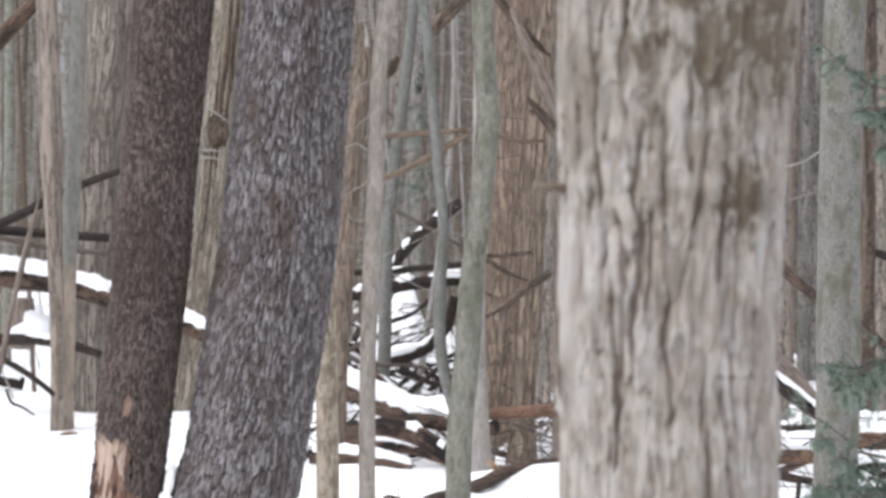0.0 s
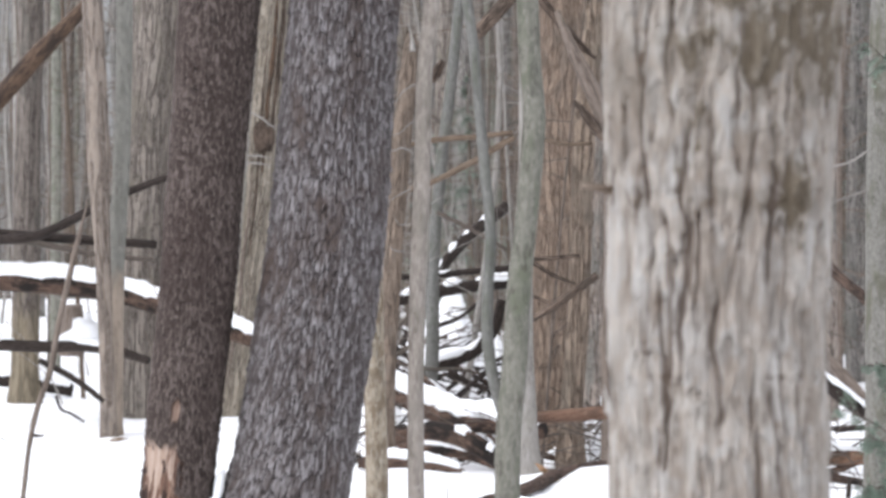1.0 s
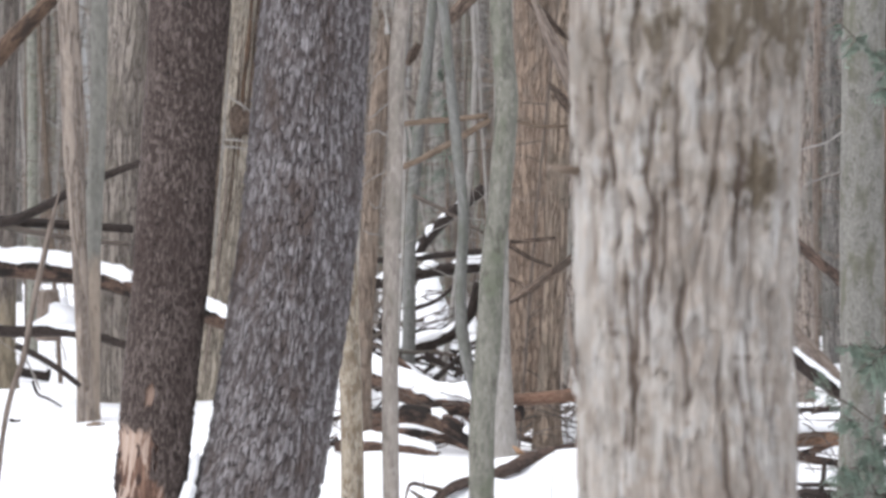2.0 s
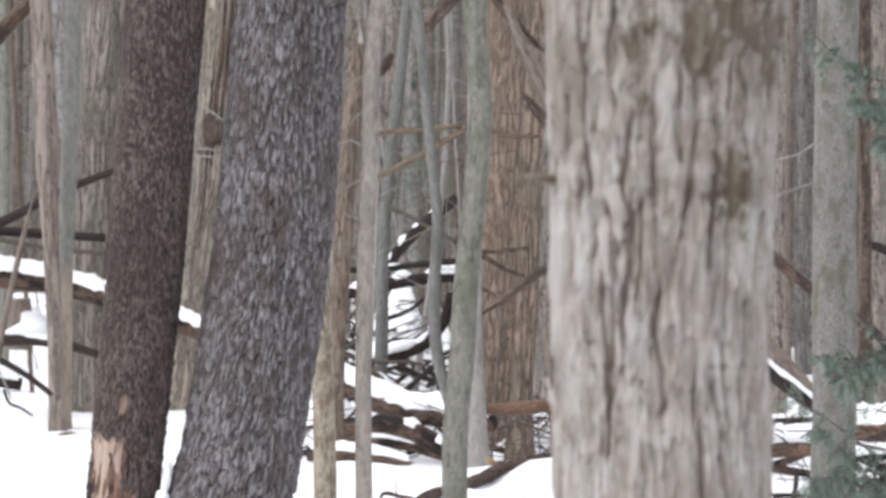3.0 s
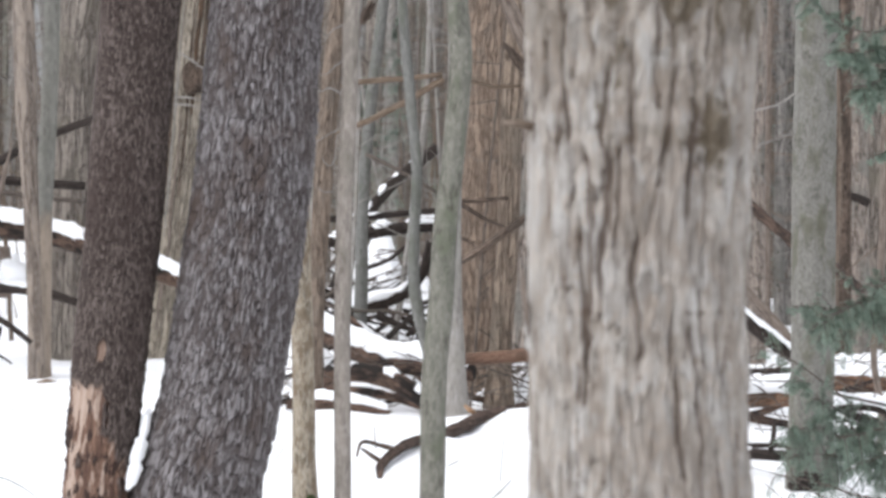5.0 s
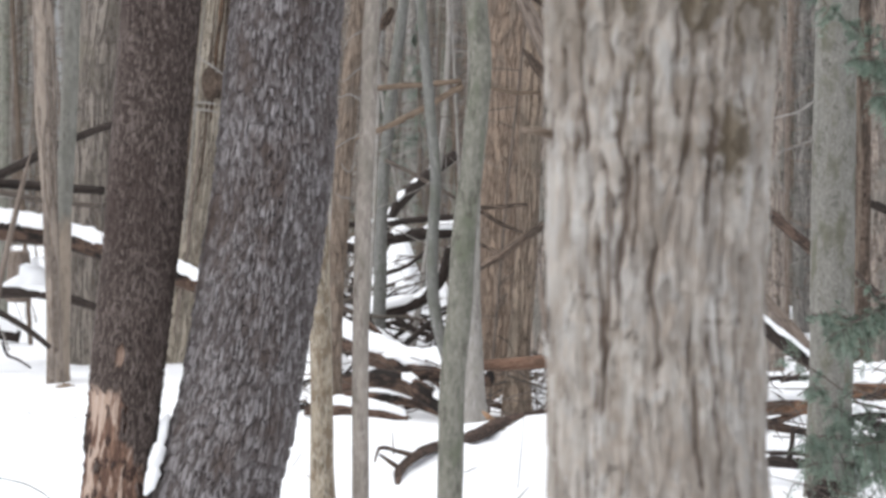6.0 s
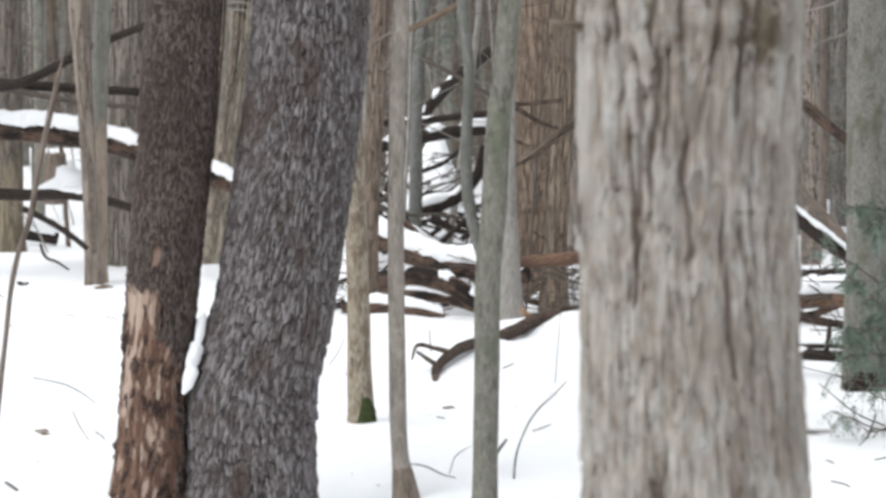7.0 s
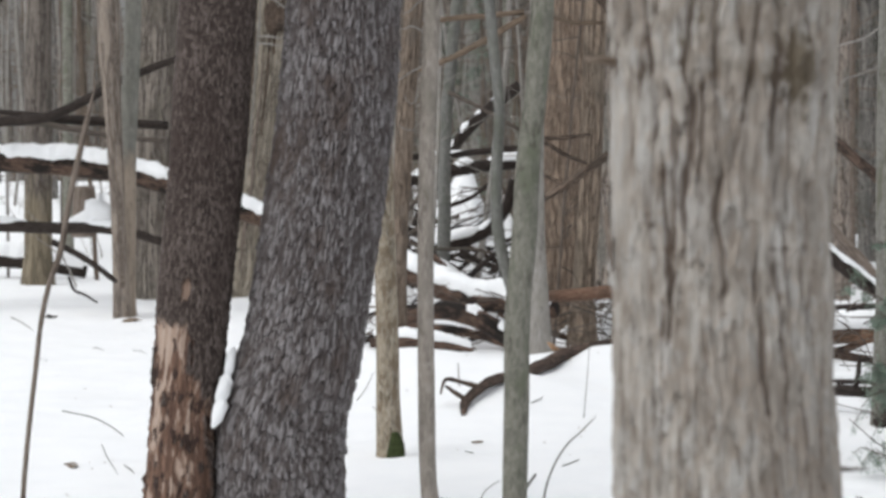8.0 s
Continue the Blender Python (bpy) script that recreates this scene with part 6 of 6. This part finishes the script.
def evergreen(place, tall, wide, seed):
    """A young evergreen deep in the wood: a stem and layered boughs of many small leaves."""
    rng = random_source(seed)
    tree = thing("young_hemlock", place, "young dark green hemlock deep in the wood", "tree", "evergreens in the wood")
    part("trunk", tube("trunk", [(0, 0, -0.1), (0.03, 0, tall * 0.5), (0, 0, tall)], [0.05, 0.035, 0.006], BARK_BROWN, segs=10, seed=seed), tree)
    n = 9000
    h = tall * (0.08 + 0.9 * rng.rand(60))
    a0 = rng.uniform(0, 2 * np.pi, 60)
    reach = wide * (1.05 - h / tall) * rng.uniform(0.5, 1.1, 60)
    k = rng.randint(60, size=n)
    f = rng.rand(n) ** 0.7
    a = a0[k] + rng.normal(0, 0.16, n)
    at = np.stack([np.cos(a) * reach[k] * f, np.sin(a) * reach[k] * f, h[k] - 0.35 * reach[k] * f**1.5 + rng.normal(0, 0.03, n)], -1)
    out = np.stack([np.cos(a + rng.normal(0, 0.9, n)), np.sin(a + rng.normal(0, 0.9, n)), rng.normal(-0.2, 0.3, n)], -1) * rng.uniform(0.02, 0.05, n)[:, None]
    side = np.cross(out, [0, 0, 1.0]) * 0.22
    V = np.stack([at, at + out * 0.5 + side, at + out, at + out * 0.5 - side], 1).reshape(-1, 3)
    part("foliage", mesh_of("foliage", V, np.arange(4 * n).reshape(-1, 4), (), NEEDLES, smooth=False), tree)


for n, (place, tall, wide) in enumerate((((-0.777, 35.313, -0.0), 3.4, 1.0), ((-0.307, 35.953, 0.0), 4.2, 1.1), ((5.709, 33.237, 0.0), 3.6, 1.0), ((4.838, 35.081, 0.0), 3.0, 0.9))):
    evergreen(place, tall, wide, 500 + n)


# ---- bare understorey ----
def understorey():
    """Thin young trees and shrubs with their twigs, far too many to tell apart."""
    rng = random_source(400)
    kinds = {"dark": [], "tan": [], "grey": []}
    mats = {"dark": TWIG, "tan": TWIG_TAN, "grey": BARK_SAPLING}
    for n in range(230):
        d, a = rng.uniform(18.8, 60), rng.uniform(-0.2, 0.2)
        stems = kinds[("dark", "tan", "grey")[rng.randint(3)]]
        x, y = d * math.sin(a), d * math.cos(a)
        if y < 24.5 and abs(x / y + 0.004 - (-0.0902)) < 0.022:
            x, y = x * 1.4, y * 1.4
        elif (y < 25 and x / y < -0.125) or (y < 30 and 0.12 < x / y < 0.16):
            x, y = x * 1.5, y * 1.5
        if n < 60:
            for _ in range(rng.randint(2, 4)):
                tall, lean = rng.uniform(0.6, 2.4), rng.normal(0, 0.35, 2)
                p = [np.array([x, y, -0.05]), np.array([x + lean[0] * 0.4, y + lean[1] * 0.4, tall * 0.5]), np.array([x + lean[0] + rng.normal(0, 0.1), y + lean[1], tall])]
                r = rng.uniform(0.004, 0.009)
                stems.append(tube("t", p, [r, r * 0.8, r * 0.3], TWIG, segs=5, rows=np.linspace(0, 2, 7), raw=True))
            continue
        tall, lean, r = rng.uniform(5, 9), rng.normal(0, 0.5, 2), rng.uniform(0.01, 0.032)
        p = [np.array([x, y, -0.1]), np.array([x + lean[0] * 0.3 + rng.normal(0, 0.1), y, tall * 0.35]), np.array([x + lean[0] * 0.6 + rng.normal(0, 0.1), y, tall * 0.7]), np.array([x + lean[0], y + lean[1], tall])]
        stems.append(tube("t", p, [r, r * 0.85, r * 0.5, 0.003], TWIG, segs=6, rows=np.linspace(0, 3, 12), raw=True))
        for _ in range(16):
            f = rng.uniform(0.12, 0.9)
            at = smooth_curve(p, np.array([3 * f]))[0]
            far = rng.uniform(0.25, 1.1)
            out = np.array([rng.normal(0, 0.8), rng.normal(0, 0.4), rng.uniform(-0.35, 0.7)]) * far
            q = [at, at + out * 0.5 + rng.normal(0, 0.06, 3), at + out + rng.normal(0, 0.05, 3)]
            t = rng.uniform(0.003, 0.0065)
            stems.append(tube("t", q, [t, t * 0.8, t * 0.4], TWIG, segs=4, rows=np.linspace(0, 2, 6), raw=True))
            for _ in range(2):
                c = q[1] + (q[2] - q[1]) * rng.rand()
                stems.append(tube("t", [c, c + rng.normal(0, 0.12, 3), c + out * 0.25 + rng.normal(0, 0.16, 3)], [t * 0.6, t * 0.5, t * 0.3], TWIG, segs=3, rows=np.linspace(0, 2, 4), raw=True))
    for key, stems in kinds.items():
        tagged(new("understorey", merged(stems, "understorey", mats[key])), "bare " + key + " twigs of young trees in winter", "undergrowth", kind="stuff")


understorey()
